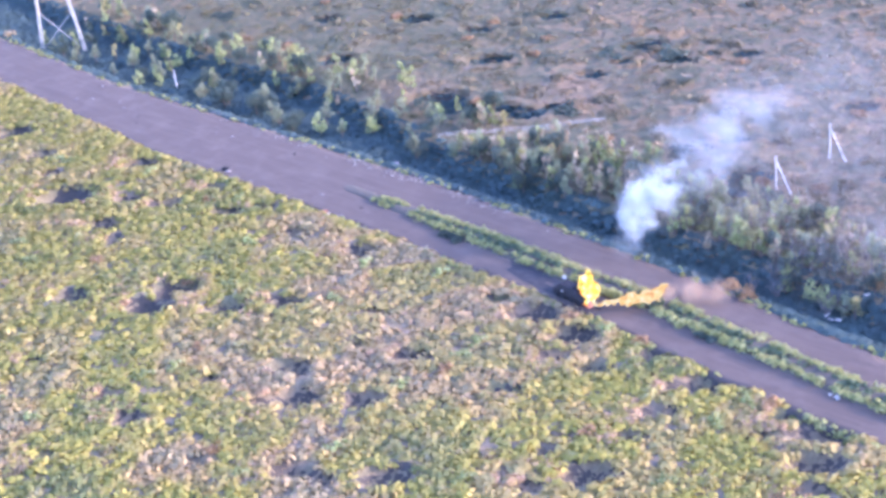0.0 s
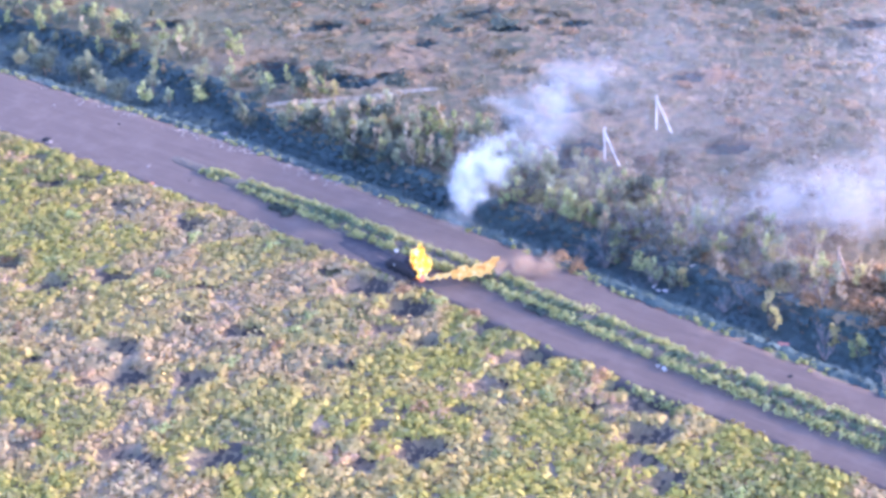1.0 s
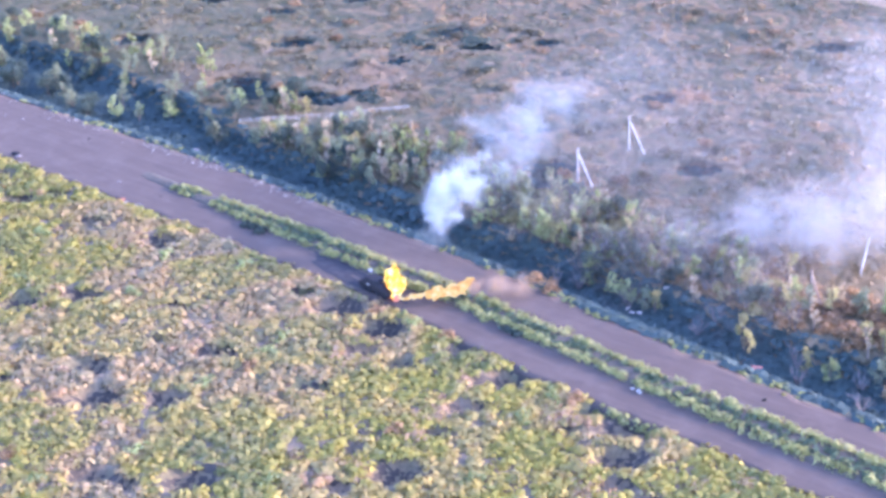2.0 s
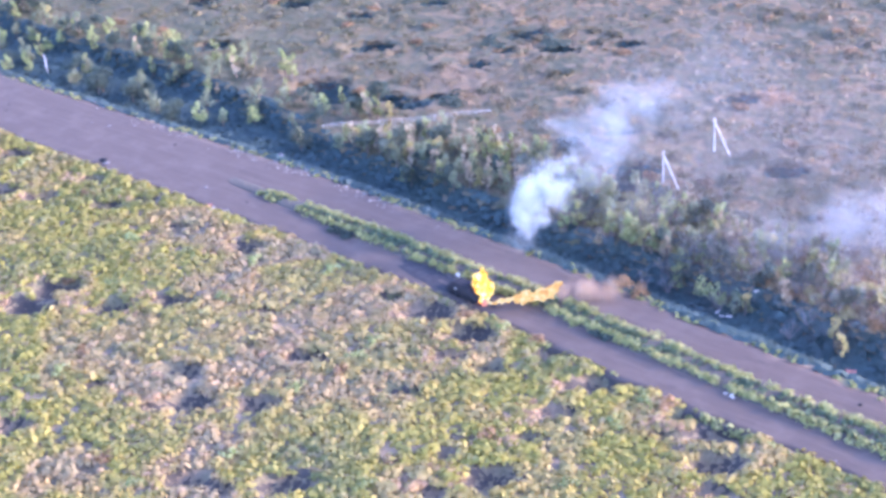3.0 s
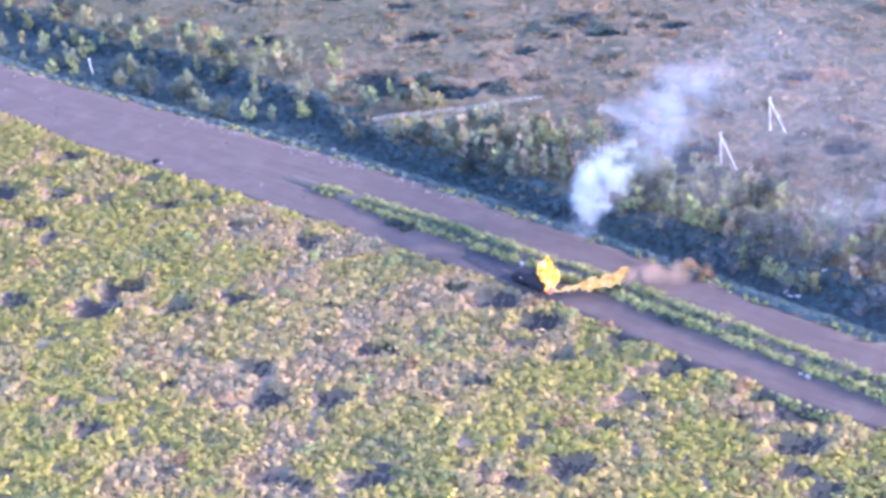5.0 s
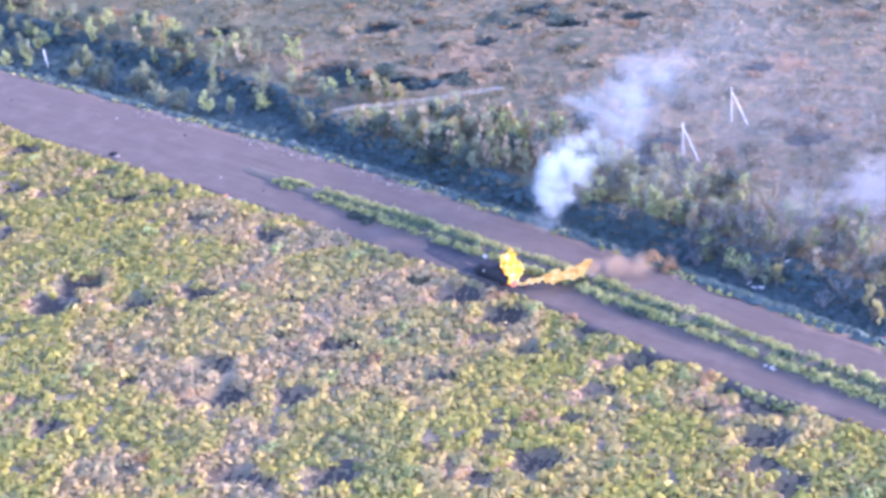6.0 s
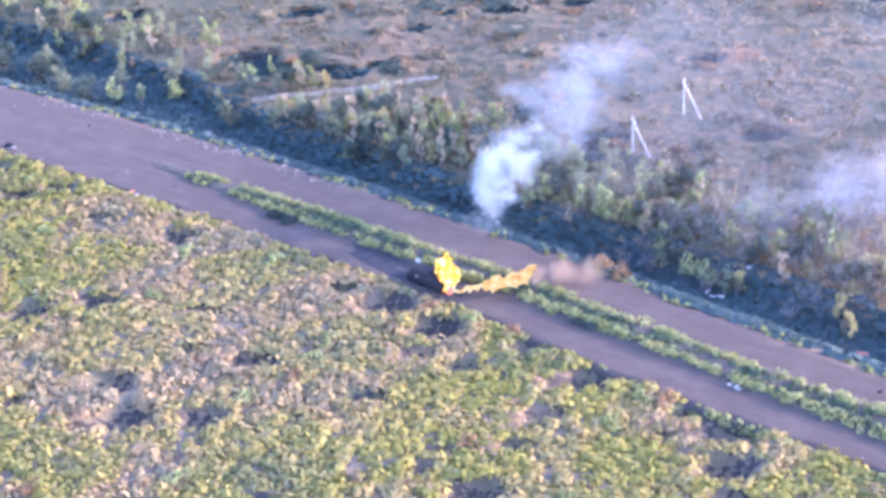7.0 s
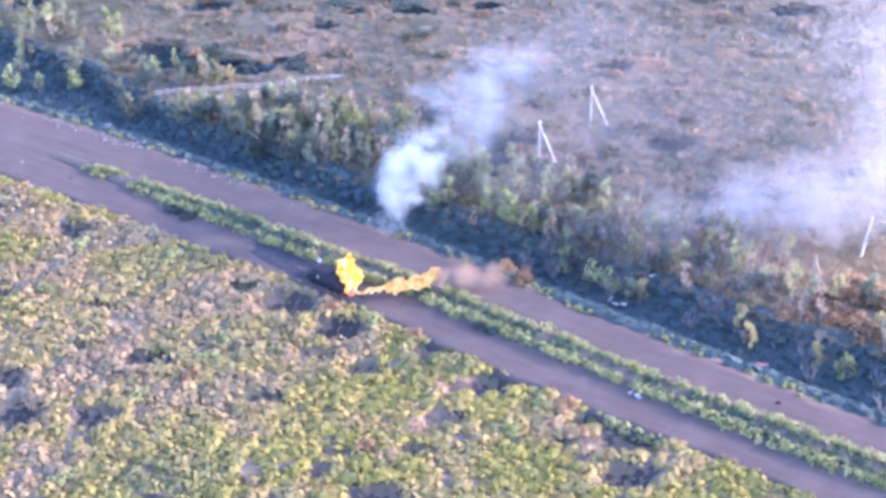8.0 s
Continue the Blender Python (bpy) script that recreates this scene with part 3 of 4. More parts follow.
def tree(name, leaf_mat, seed, tall, spread, leaves, size, label, group):
    """A small tree: tapered trunk with limbs and a gappy crown of leaf clumps."""
    rng = np.random.RandomState(seed)
    top = new(name)
    bm = bmesh.new()
    lean = rng.normal(0, 0.06, 2) * tall
    spine = [(lean[0] * t * t, lean[1] * t * t, tall * 0.85 * t - 0.2) for t in (0, 0.3, 0.6, 1)]
    tube(bm, spine, [0.035 * tall, 0.026 * tall, 0.016 * tall, 0.004 * tall], 7)
    centres = []
    for k in range(9):
        t = rng.uniform(0.25, 0.95)
        a = k * 2.4 + rng.uniform(-0.4, 0.4)
        base = Vector((lean[0] * t * t, lean[1] * t * t, tall * 0.85 * t - 0.2))
        reach = spread * (1.1 - 0.7 * t) * rng.uniform(0.6, 1.1)
        tip = base + Vector((math.cos(a) * reach, math.sin(a) * reach, tall * rng.uniform(0.08, 0.2)))
        tube(bm, [base, (base + tip) / 2 + Vector((0, 0, 0.05 * tall)), tip], [0.012 * tall, 0.008 * tall, 0.003 * tall], 5)
        centres += [tuple(tip), tuple((base * 0.45 + tip * 0.55))]
    part("trunk", bm, M["bark"], top)
    centres.append((lean[0], lean[1], tall * 0.82))
    c = np.array(centres)
    rr = rng.uniform(0.18, 0.36, len(c)) * spread
    v, f = leaf_cloud(c, rr, rr * rng.uniform(1.3, 2.3, len(c)), leaves // len(c), size, rng, slim=0.42, low=-0.8, up=1.6, wild=0.8)
    link_mesh("crown", bulk("crown", v, f, leaf_mat), top)
    return tagged(top, label, "tree", group)


def dead_shrub(seed, tall, label, group):
    """Bare grey branches."""
    rng = np.random.RandomState(seed)
    top = new("dead_shrub")
    for k in range(7):
        bm = bmesh.new()
        a = k * 0.9 + rng.uniform(-0.3, 0.3)
        out = rng.uniform(0.25, 0.75)
        p = [Vector((0, 0, -0.2))]
        for s in (0.4, 0.75, 1.0):
            p.append(Vector((math.cos(a) * out * tall * s, math.sin(a) * out * tall * s, tall * s * (1.1 - 0.4 * s * out))))
        tube(bm, p, [0.10, 0.075, 0.05, 0.02], 5)
        for s in range(4):
            b = p[1 + s % 2].lerp(p[2 + s % 2], rng.uniform(0, 1))
            t = b + Vector(rng.normal(0, 0.22, 3)) * tall + Vector((0, 0, 0.14 * tall))
            tube(bm, [b, t], [0.045, 0.015], 4)
        part("branch", bm, M["dead"], top)
    return tagged(top, label, "shrub", group)


def put(proto, x, y, turn=0.0, z=None):
    g = float(height(x, y)) if z is None else z
    return copy_thing(proto, pose(x, y, g, 0, 0, turn))


def scaled(proto, s):
    proto.scale = (s, s, s)
    return proto


NORTH = "trees along the ditch"
TREES = [
    tree("young_tree", M["green"], 31, 5.6, 1.2, 440, 0.20, "slender light green young tree beside the ditch", NORTH),
    tree("young_tree", M["green"], 32, 4.2, 1.5, 460, 0.20, "low bushy green young tree beside the ditch", NORTH),
    tree("young_tree", M["straw"], 33, 5.4, 1.0, 340, 0.19, "dry straw-coloured young tree with withered leaves", NORTH),
    tree("young_tree", M["yellow"], 34, 4.6, 1.2, 380, 0.19, "yellowing young tree with thin crown", NORTH),
    tree("young_tree", M["teal"], 35, 4.8, 2.6, 700, 0.25, "dark green bushy tree in the ditch", NORTH),
    tree("young_tree", M["sage"], 36, 5.0, 1.5, 430, 0.20, "grey-green young tree with a loose crown", NORTH),
    tree("young_tree", M["sage"], 37, 3.4, 1.7, 430, 0.20, "low spreading grey-green young tree", NORTH),
    tree("young_tree", M["tan"], 38, 4.0, 0.9, 260, 0.18, "thin tan young tree, nearly bare", NORTH),
]
rng = np.random.RandomState(41)
first = set()


def plant(k, protos, x, y, turn):
    if k in first:
        put(protos[k], x, y, turn)
    else:
        protos[k].matrix_basis = pose(x, y, float(height(x, y)), 0, 0, turn)
        first.add(k)


def hides_mast(x, y):
    """True beside the fallen mast or between it and the road."""
    t = ((x + 5) * 24.6 + (y - 35) * 21.8) / (24.6 ** 2 + 21.8 ** 2)
    side = ((x + 5) * 21.8 - (y - 35) * 24.6) / 32.9
    return -0.1 < t < 1.1 and -1.5 < side < 6.5


def tree_spots(count, x0, x1, d0, d1, odds):
    """Places and kinds of trees strewn along the ditch, d0 to d1 metres beyond the asphalt."""
    p = np.array(odds, float)
    for n in range(count):
        x = rng.uniform(x0, x1)
        y = float(FAR_EDGE(x)) + rng.uniform(d0, d1)
        kind, turn = int(rng.choice(len(TREES), p=p / p.sum())), rng.uniform(0, 360)
        if not hides_mast(x, y) and clear_of_craters(np.array([x]), np.array([y]), 1.0)[0]:
            yield kind, x, y, turn


def tree_belt(*belt):
    for kind, x, y, turn in tree_spots(*belt):
        plant(kind, TREES, x, y, turn)


def far_belt(belts, label):
    """Trees too far off to tell apart, joined by kind: all crowns and all trunks."""
    spots = [q for belt in belts for q in tree_spots(*belt)]
    for kind, proto in enumerate(TREES):
        own = [(x, y, turn) for k, x, y, turn in spots if k == kind]
        if not own:
            continue
        for piece in proto.children:
            me = piece.data
            me.calc_loop_triangles()
            co, tri = np.zeros(len(me.vertices) * 3, np.float32), np.zeros(len(me.loop_triangles) * 3, np.int32)
            me.vertices.foreach_get("co", co)
            me.loop_triangles.foreach_get("vertices", tri)
            co, tri, vs, fs = co.reshape(-1, 3), tri.reshape(-1, 3), [], []
            for n, (x, y, turn) in enumerate(own):
                c, z = math.cos(radians(turn)), math.sin(radians(turn))
                g = 0.75 + 0.5 * ((n * 0.618) % 1)
                vs.append(np.stack([co[:, 0] * c - co[:, 1] * z, co[:, 0] * z + co[:, 1] * c, co[:, 2]], 1) * g + np.array([x, y, float(height(x, y))]))
                fs.append(tri + n * len(co))
            name = "far_crowns" if piece.name.startswith("crown") else "far_trunks"
            tagged(new(name, bulk(name, np.concatenate(vs), np.concatenate(fs), me.materials[0])), label if name == "far_crowns" else "thin brown trunks of young roadside trees", "trees", kind="stuff")


tree_belt(150, -2, 80, 10, 27, [0.20, 0.13, 0.20, 0.12, 0.02, 0.17, 0.08, 0.16])
tree_belt(85, 72, 142, 14, 28, [0.08, 0.08, 0.22, 0.22, 0.04, 0.10, 0.08, 0.18])
tree_belt(30, 66, 142, 8.5, 15, [0.08, 0.10, 0.22, 0.10, 0.22, 0.14, 0.10, 0.14])
tree_belt(14, -8, 34, 9, 15, [0.08, 0.12, 0.0, 0.0, 0.56, 0.12, 0.12, 0.0])
far_belt([(100, -150, -2, 19, 31, [0.22, 0.18, 0.06, 0.10, 0.15, 0.20, 0.16, 0.03]),
          (26, -150, -4, 9, 16, [0.14, 0.2, 0.0, 0.0, 0.3, 0.2, 0.16, 0.0]),
          (24, -150, -24, 4, 18, [0.16, 0.20, 0.0, 0.04, 0.28, 0.16, 0.22, 0.0]),
          (90, -4, 82, 12, 26, [0.16, 0.14, 0.18, 0.08, 0.04, 0.20, 0.10, 0.14])], "green and grey-green young trees in a loose belt")

THICKET = [
    shrub("thicket_bush", M["yellow"], 55, 1.9, 1.9, 420, 0.22, "sunlit yellow bush at the thicket's upper edge", "shrub", "bushes along the thicket"),
    shrub("thicket_bush", M["orange"], 56, 2.0, 1.7, 420, 0.22, "sunlit orange-brown bush at the thicket's upper edge", "shrub", "bushes along the thicket"),
]
first = set()
for n in range(150):
    x = rng.uniform(62, 142)
    d = rng.uniform(14.5, 28)
    plant(int(rng.uniform() < (x - 70) / 50), THICKET, x, float(FAR_EDGE(x)) + d, rng.uniform(0, 360))

NEARG = "shrubs in the field"
SHRUBS = [
    shrub("shrub", M["yellow"], 51, 1.25, 1.3, 330, 0.17, "round yellow shrub in the weeds", "shrub", NEARG),
    shrub("shrub", M["orange"], 52, 1.45, 1.3, 330, 0.17, "withered orange-brown shrub in the weeds", "shrub", NEARG),
    shrub("shrub", M["green"], 53, 1.3, 1.2, 330, 0.17, "bushy green shrub in the weeds", "shrub", NEARG),
    shrub("shrub", M["tan"], 54, 1.4, 1.0, 300, 0.17, "dry pale tan shrub in the weeds", "shrub", NEARG),
]
first = set()
for k, x, y in ((0, 86.0, -6.6), (1, 99.5, -7.6), (1, 75.3, -4.6), (1, 83.4, -26.6), (0, 22.5, -6.3), (3, 61, -11.3), (2, 69.6, -5.2), (1, 62.5, -5.2), (2, 97.0, -9.0), (3, 1.5, -28.5), (1, -1, -30.5), (2, 96, -15)):
    plant(k, SHRUBS, x, y, 40 * k + x)
rng = np.random.RandomState(43)
for n in range(220):
    x, y = rng.uniform(-120, 132), rng.uniform(-80, -5)
    if inside(np.array([x]), np.array([y]), FIELD)[0] and y < NEAR_EDGE(x) - 1.2 and clear_of_craters(np.array([x]), np.array([y]), 1.5)[0]:
        put(SHRUBS[rng.choice(4, p=[0.42, 0.04, 0.32, 0.22])], x, y, rng.uniform(0, 360))
roadside = shrub("roadside_shrub", M["orange"], 57, 1.7, 2.1, 420, 0.18, "pale orange withered shrub on the far road verge", "shrub", "shrubs on the far verge")
roadside.matrix_basis = pose(77.3, 15.7, float(height(77.3, 15.7)))
put(roadside, 80.6, 15.5, 140)

# Dark bushes added where the lower weed row has shadowed gaps.
low_bush = shrub("median_bush", M["teal"], 64, 1.5, 0.8, 320, 0.22, "low bush added at the median's edge, dark green as painted shade", "shrub", "dark bushes on the median")
low_bush.matrix_basis = pose(26.0, 5.6, 0.15)
for x, y in ((27.6, 5.4), (29.3, 5.2), (81.4, 2.4), (83.0, 2.0)):
    put(low_bush, x, y, 50 * x, 0.15)

FARG = "dark shrubs on the steppe"
# Wide flat shrubs whose dark leaves stand in for patches of shade.
dark = shrub("steppe_shrub", M["teal"], 61, 3.6, 1.0, 560, 0.30, "low shrub on the dry steppe, dark bluish-green as painted shade", "shrub", FARG)
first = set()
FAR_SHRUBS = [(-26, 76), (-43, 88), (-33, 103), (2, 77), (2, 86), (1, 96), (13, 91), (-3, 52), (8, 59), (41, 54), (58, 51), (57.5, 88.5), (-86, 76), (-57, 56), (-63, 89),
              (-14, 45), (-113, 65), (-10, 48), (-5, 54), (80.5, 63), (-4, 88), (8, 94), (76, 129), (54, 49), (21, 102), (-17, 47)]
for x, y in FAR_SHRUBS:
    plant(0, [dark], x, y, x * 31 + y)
rng = np.random.RandomState(44)
pale = shrub("steppe_shrub", M["rust"], 62, 1.6, 1.3, 320, 0.24, "orange-brown withered shrub on the dry steppe", "shrub", "dry shrubs on the steppe")
pale.matrix_basis = pose(59, 84.5, float(height(59, 84.5)))
for n in range(34):
    x, y = rng.uniform(-120, 135), rng.uniform(42, 135)
    if inside(np.array([x]), np.array([y]), FAR_LAND)[0]:
        put(pale, x, y, rng.uniform(0, 360))

haystack = shrub("pale_shrub", M["tan"], 58, 1.6, 3.0, 420, 0.24, "tall pale withered shrub beside the road bend", "shrub", "")
haystack.matrix_basis = pose(-158.5, 27.6, float(height(-158.5, 27.6)))
olive = shrub("steppe_bush", M["dull"], 63, 2.0, 1.3, 380, 0.26, "dull olive low bush on the dry steppe", "shrub", "olive bushes on the steppe")
olive.matrix_basis = pose(-40, 62, float(height(-40, 62)))
rng = np.random.RandomState(47)
for n in range(70):
    x, y = rng.uniform(-130, 130), rng.uniform(42, 140)
    if inside(np.array([x]), np.array([y]), FAR_LAND)[0] and not hides_mast(x, y):
        put(olive, x, y, rng.uniform(0, 360))

BARE = [dead_shrub(71, 2.6, "bare grey dead shrub in the ditch", "dead shrubs"), dead_shrub(72, 3.2, "tall bare grey dead shrub in the ditch", "dead shrubs")]
first = set()
rng = np.random.RandomState(45)
for n in range(20):
    x = rng.uniform(74, 140)
    plant(n % 2, BARE, x, float(FAR_EDGE(x)) + rng.uniform(5, 17), rng.uniform(0, 360))

# ---- poles and masts ----


def braced_pole(x, y, foot, tall, label):
    """A concrete line pole with a slanting strut, a crossarm and insulators."""
    top = new("power_pole")
    top.matrix_basis = pose(x, y, float(height(x, y)))
    bm = bmesh.new()
    tube(bm, [(0, 0, -0.4), (0, 0, tall)], [0.19, 0.13], 8)
    part("pole", bm, M["concrete"], top)
    bm = bmesh.new()
    tube(bm, [(foot[0], foot[1], -0.4), (0.02, 0.0, tall - 0.7)], [0.18, 0.13], 8)
    part("strut", bm, M["concrete"], top)
    bm = bmesh.new()
    block(bm, (0.0, 0.0, tall - 0.35), (0.12, 1.3, 0.1), 0.02)
    arm = part("crossarm", bm, M["steel"], top)
    for s in (-0.55, 0.55):
        bm = bmesh.new()
        tube(bm, [(0, s, tall - 0.3), (0, s, tall - 0.18), (0, s, tall - 0.05)], [0.05, 0.08, 0.04], 8)
        part("insulator", bm, M["porcelain"], arm)
    return tagged(top, label, "power pole", "power poles")


POLE = "pale concrete power pole with a slanting strut and no wires"
braced_pole(63.97, 48.47, (3.25, -0.1), 6.5, POLE)
braced_pole(64.84, 64.3, (3.3, 0.2), 6.75, POLE)


def leaning_pole(x, y, tall, rx, ry):
    """A bare concrete line pole that leans, its crossarm still on."""
    top = new("power_pole")
    top.matrix_basis = pose(x, y, float(height(x, y)), rx, ry, 0)
    bm = bmesh.new()
    tube(bm, [(0, 0, -0.4), (0, 0, tall)], [0.2, 0.13], 8)
    part("pole", bm, M["concrete"], top)
    bm = bmesh.new()
    block(bm, (0, 0, tall - 0.35), (0.12, 0.9, 0.1), 0.02)
    part("crossarm", bm, M["steel"], top)
    return tagged(top, "pale concrete power pole leaning over the dry steppe", "power pole", "power poles")


def wooden_pole(x, y, tall):
    """A weathered timber pole with a timber strut."""
    top = new("power_pole")
    top.matrix_basis = pose(x, y, float(height(x, y)), 1.5, -2, 0)
    bm = bmesh.new()
    tube(bm, [(0, 0, -0.4), (0, 0, tall)], [0.22, 0.15], 8)
    part("pole", bm, M["wood"], top)
    bm = bmesh.new()
    tube(bm, [(1.5, 0.9, -0.4), (0.02, 0.02, tall - 0.9)], [0.2, 0.14], 8)
    part("strut", bm, M["wood"], top)
    return tagged(top, "weathered wooden power pole with a strut in the thicket", "power pole", "power poles")


leaning_pole(117.4, 44.6, 6.6, -5, 6)
wooden_pole(115.3, 31.5, 6.4)


def broken_post(x, y):
    """A short post snapped near its foot, its upper end hanging over."""
    top = new("broken_post")
    top.matrix_basis = pose(x, y, float(height(x, y)))
    bm = bmesh.new()
    tube(bm, [(0, 0, -0.3), (0.05, 0.05, 1.4), (0.0, -0.05, 2.6)], [0.16, 0.15, 0.13], 7)
    part("stump", bm, M["concrete"], top)
    bm = bmesh.new()
    tube(bm, [(-0.05, 0.0, 2.5), (-0.9, 0.6, 3.2), (-1.5, 1.0, 4.4)], [0.13, 0.12, 0.1], 7)
    part("broken_end", bm, M["concrete"], top)
    tagged(top, "pale concrete post snapped in two in the ditch", "post")


broken_post(-86.5, 29.5)


def portal_pylon():
    """Two leaning steel legs with cross bracing and a beam."""
    a, b = Vector((-144.2, 28.4, 0)), Vector((-133.5, 34.6, 0))
    top = new("portal_pylon")
    mid = (a + b) / 2
    top.matrix_basis = Matrix.Translation((mid.x, mid.y, float(height(mid.x, mid.y))))
    a, b = a - mid, b - mid
    tip_a, tip_b = a * 0.55 + Vector((0, 0, 24)), b * 0.55 + Vector((0, 0, 24))
    for p, q in ((a, tip_a), (b, tip_b)):
        bm = bmesh.new()
        side = (b - a).normalized() * 0.32
        deep = Vector((-side.y, side.x, 0))
        for s, t in ((1, 1), (1, -1), (-1, 1), (-1, -1)):
            o = side * s + deep * t
            tube(bm, [p + o + Vector((0, 0, -0.3)), q + o * 0.6], [0.10, 0.07], 5)
        for n in range(24):
            u, w = p.lerp(q, n / 24), p.lerp(q, (n + 1) / 24)
            g = 1 - 0.4 * n / 24
            s = 1 if n % 2 else -1
            tube(bm, [u + (side * s + deep) * g, w + (deep - side * s) * g], [0.045, 0.045], 4)
            tube(bm, [u + (side * s - deep) * g, w + (-deep - side * s) * g], [0.045, 0.045], 4)
        part("leg", bm, M["steel"], top)
    for p, q, r, s in ((a, tip_a, b, tip_b), (b, tip_b, a, tip_a)):
        bm = bmesh.new()
        tube(bm, [p.lerp(q, 0.02), r.lerp(s, 0.46)], [0.09, 0.09], 6)
        part("brace", bm, M["steel"], top)
    bm = bmesh.new()
    way = (tip_b - tip_a)
    tube(bm, [tip_a - way * 0.4, tip_b + way * 0.4], [0.2, 0.2], 6)
    part("beam", bm, M["steel"], top)
    tagged(top, "tall pale steel portal pylon with crossed braces", "pylon")


portal_pylon()


def fallen_mast():
    """A lattice mast lying in the bushes: four chords, rungs and diagonals."""
    a, b = Vector((-4.4, 34.4, 1.3)), Vector((19.4, 57.2, 1.1))
    top = new("fallen_mast")
    top.matrix_basis = Matrix.Translation((a.x, a.y, 0))
    b, a = b - Vector((a.x, a.y, 0)), Vector((0, 0, a.z))
    way = (b - a).normalized()
    side = way.cross(Vector((0, 0, 1))).normalized()
    up = side.cross(way)

    def corner(t, s, u):
        w = 0.34 if t < 0.4 else 0.85 * (1.25 - t)
        sag = Vector((0, 0, 0.25 * math.sin(t * 9) - 0.35 * math.sin(math.pi * t)))
        return a.lerp(b, t) + sag + side * s * w + up * u * w
    legs = ((1, 0.5), (-1, 0.5), (0, -0.9))
    for s, u in legs:
        bm = bmesh.new()
        tube(bm, [corner(t / 12, s, u) for t in range(13)], [0.032] * 4 + [0.045] * 5 + [0.038] * 4, 5)
        part("chord", bm, M["steel"], top)
    n = 15
    for k in range(n + 1):
        bm = bmesh.new()
        for (s, u), (s2, u2) in zip(legs, legs[1:] + legs[:1]):
            tube(bm, [corner(k / n, s, u), corner(k / n, s2, u2)], [0.032, 0.032], 4)
        part("rung_frame", bm, M["steel"], top)
    tagged(top, "pale steel lattice mast lying fallen across bushes", "mast")


fallen_mast()

# ---- the burning vehicle ----


def wreck():
    """A burnt armoured carrier: sloped hull, eight wheels, hatches, low turret ring."""
    top = new("burnt_vehicle")
    top.matrix_basis = pose(58.6, 0.75, 0.12, 0, 0, -8.5)
    bm = bmesh.new()
    half = [(-3.7, 0.75), (-3.5, 1.25), (-2.6, 1.95), (1.6, 2.0), (2.9, 1.6), (3.75, 1.05), (3.5, 0.6), (2.9, 0.45), (-3.2, 0.45)]
    rings = []
    for y, k in ((-1.42, 0.0), (-1.30, 0.45), (-0.95, 1.0), (0.95, 1.0), (1.30, 0.45), (1.42, 0.0)):
        rings.append([bm.verts.new((x * (0.93 + 0.07 * (1 - k)), y, 0.55 + (z - 0.55) * (0.35 + 0.65 * k) if z > 1.1 else z)) for x, z in half])
    for p, q in zip(rings, rings[1:]):
        for i in range(len(half)):
            j = (i + 1) % len(half)
            bm.faces.new((p[i], p[j], q[j], q[i]))
    bm.faces.new(rings[0])
    bm.faces.new(list(reversed(rings[-1])))
    bmesh.ops.recalc_face_normals(bm, faces=bm.faces)
    bmesh.ops.bevel(bm, geom=bm.edges[:], offset=0.03, segments=1, affect="EDGES")
    hull = part("hull", bm, M["char"], top)
    for x in (-2.7, -1.1, 0.75, 2.35):
        for y in (-1.28, 1.28):
            bm = bmesh.new()
            ring = [(0.30, -0.16), (0.52, -0.17), (0.56, -0.1), (0.56, 0.1), (0.52, 0.17), (0.30, 0.16)]
            n = 16
            vs = [[bm.verts.new((x + math.cos(2 * math.pi * k / n) * r, y + o, 0.52 + math.sin(2 * math.pi * k / n) * r)) for r, o in ring] for k in range(n)]
            for k in range(n):
                for i in range(len(ring)):
                    j = (i + 1) % len(ring)
                    bm.faces.new((vs[k][i], vs[k][j], vs[(k + 1) % n][j], vs[(k + 1) % n][i]))
            tyre = part("wheel", bm, M["rubber"], top)
            bm = bmesh.new()
            tube(bm, [(x, y - 0.12, 0.52), (x, y + 0.12, 0.52)], [0.31, 0.31], 14)
            part("rim", bm, M["char"], tyre)
    bm = bmesh.new()
    tube(bm, [(0.6, 0, 1.95), (0.6, 0, 2.1), (0.6, 0, 2.4), (0.6, 0, 2.46)], [0.75, 0.72, 0.5, 0.3], 14)
    tur = part("turret", bm, M["char"], top)
    bm = bmesh.new()
    tube(bm, [(1.1, 0, 2.25), (2.9, 0.05, 2.4)], [0.06, 0.045], 8)
    part("gun_barrel", bm, M["char"], tur)
    for x, y in ((2.2, 0.5), (2.2, -0.5)):
        bm = bmesh.new()
        block(bm, (x, y, 1.86), (0.6, 0.5, 0.06), 0.02, Matrix.Rotation(0.28, 4, "Y"))
        part("hatch", bm, M["char"], top)
    bm = bmesh.new()
    block(bm, (-3.4, 1.05, 1.9), (0.8, 0.5, 0.05), 0.015, Matrix.Rotation(0.7, 4, "X"))
    part("side_door", bm, M["white"], top, "pale bent door plate hanging open")
    bm = bmesh.new()
    block(bm, (-1.3, -1.42, 1.25), (0.3, 0.1, 0.25), 0.03)
    part("lamp", bm, M["white"], top, "small pale lamp on the hull side")
    tagged(top, "charred black armoured vehicle burning on the road", "vehicle")


wreck()


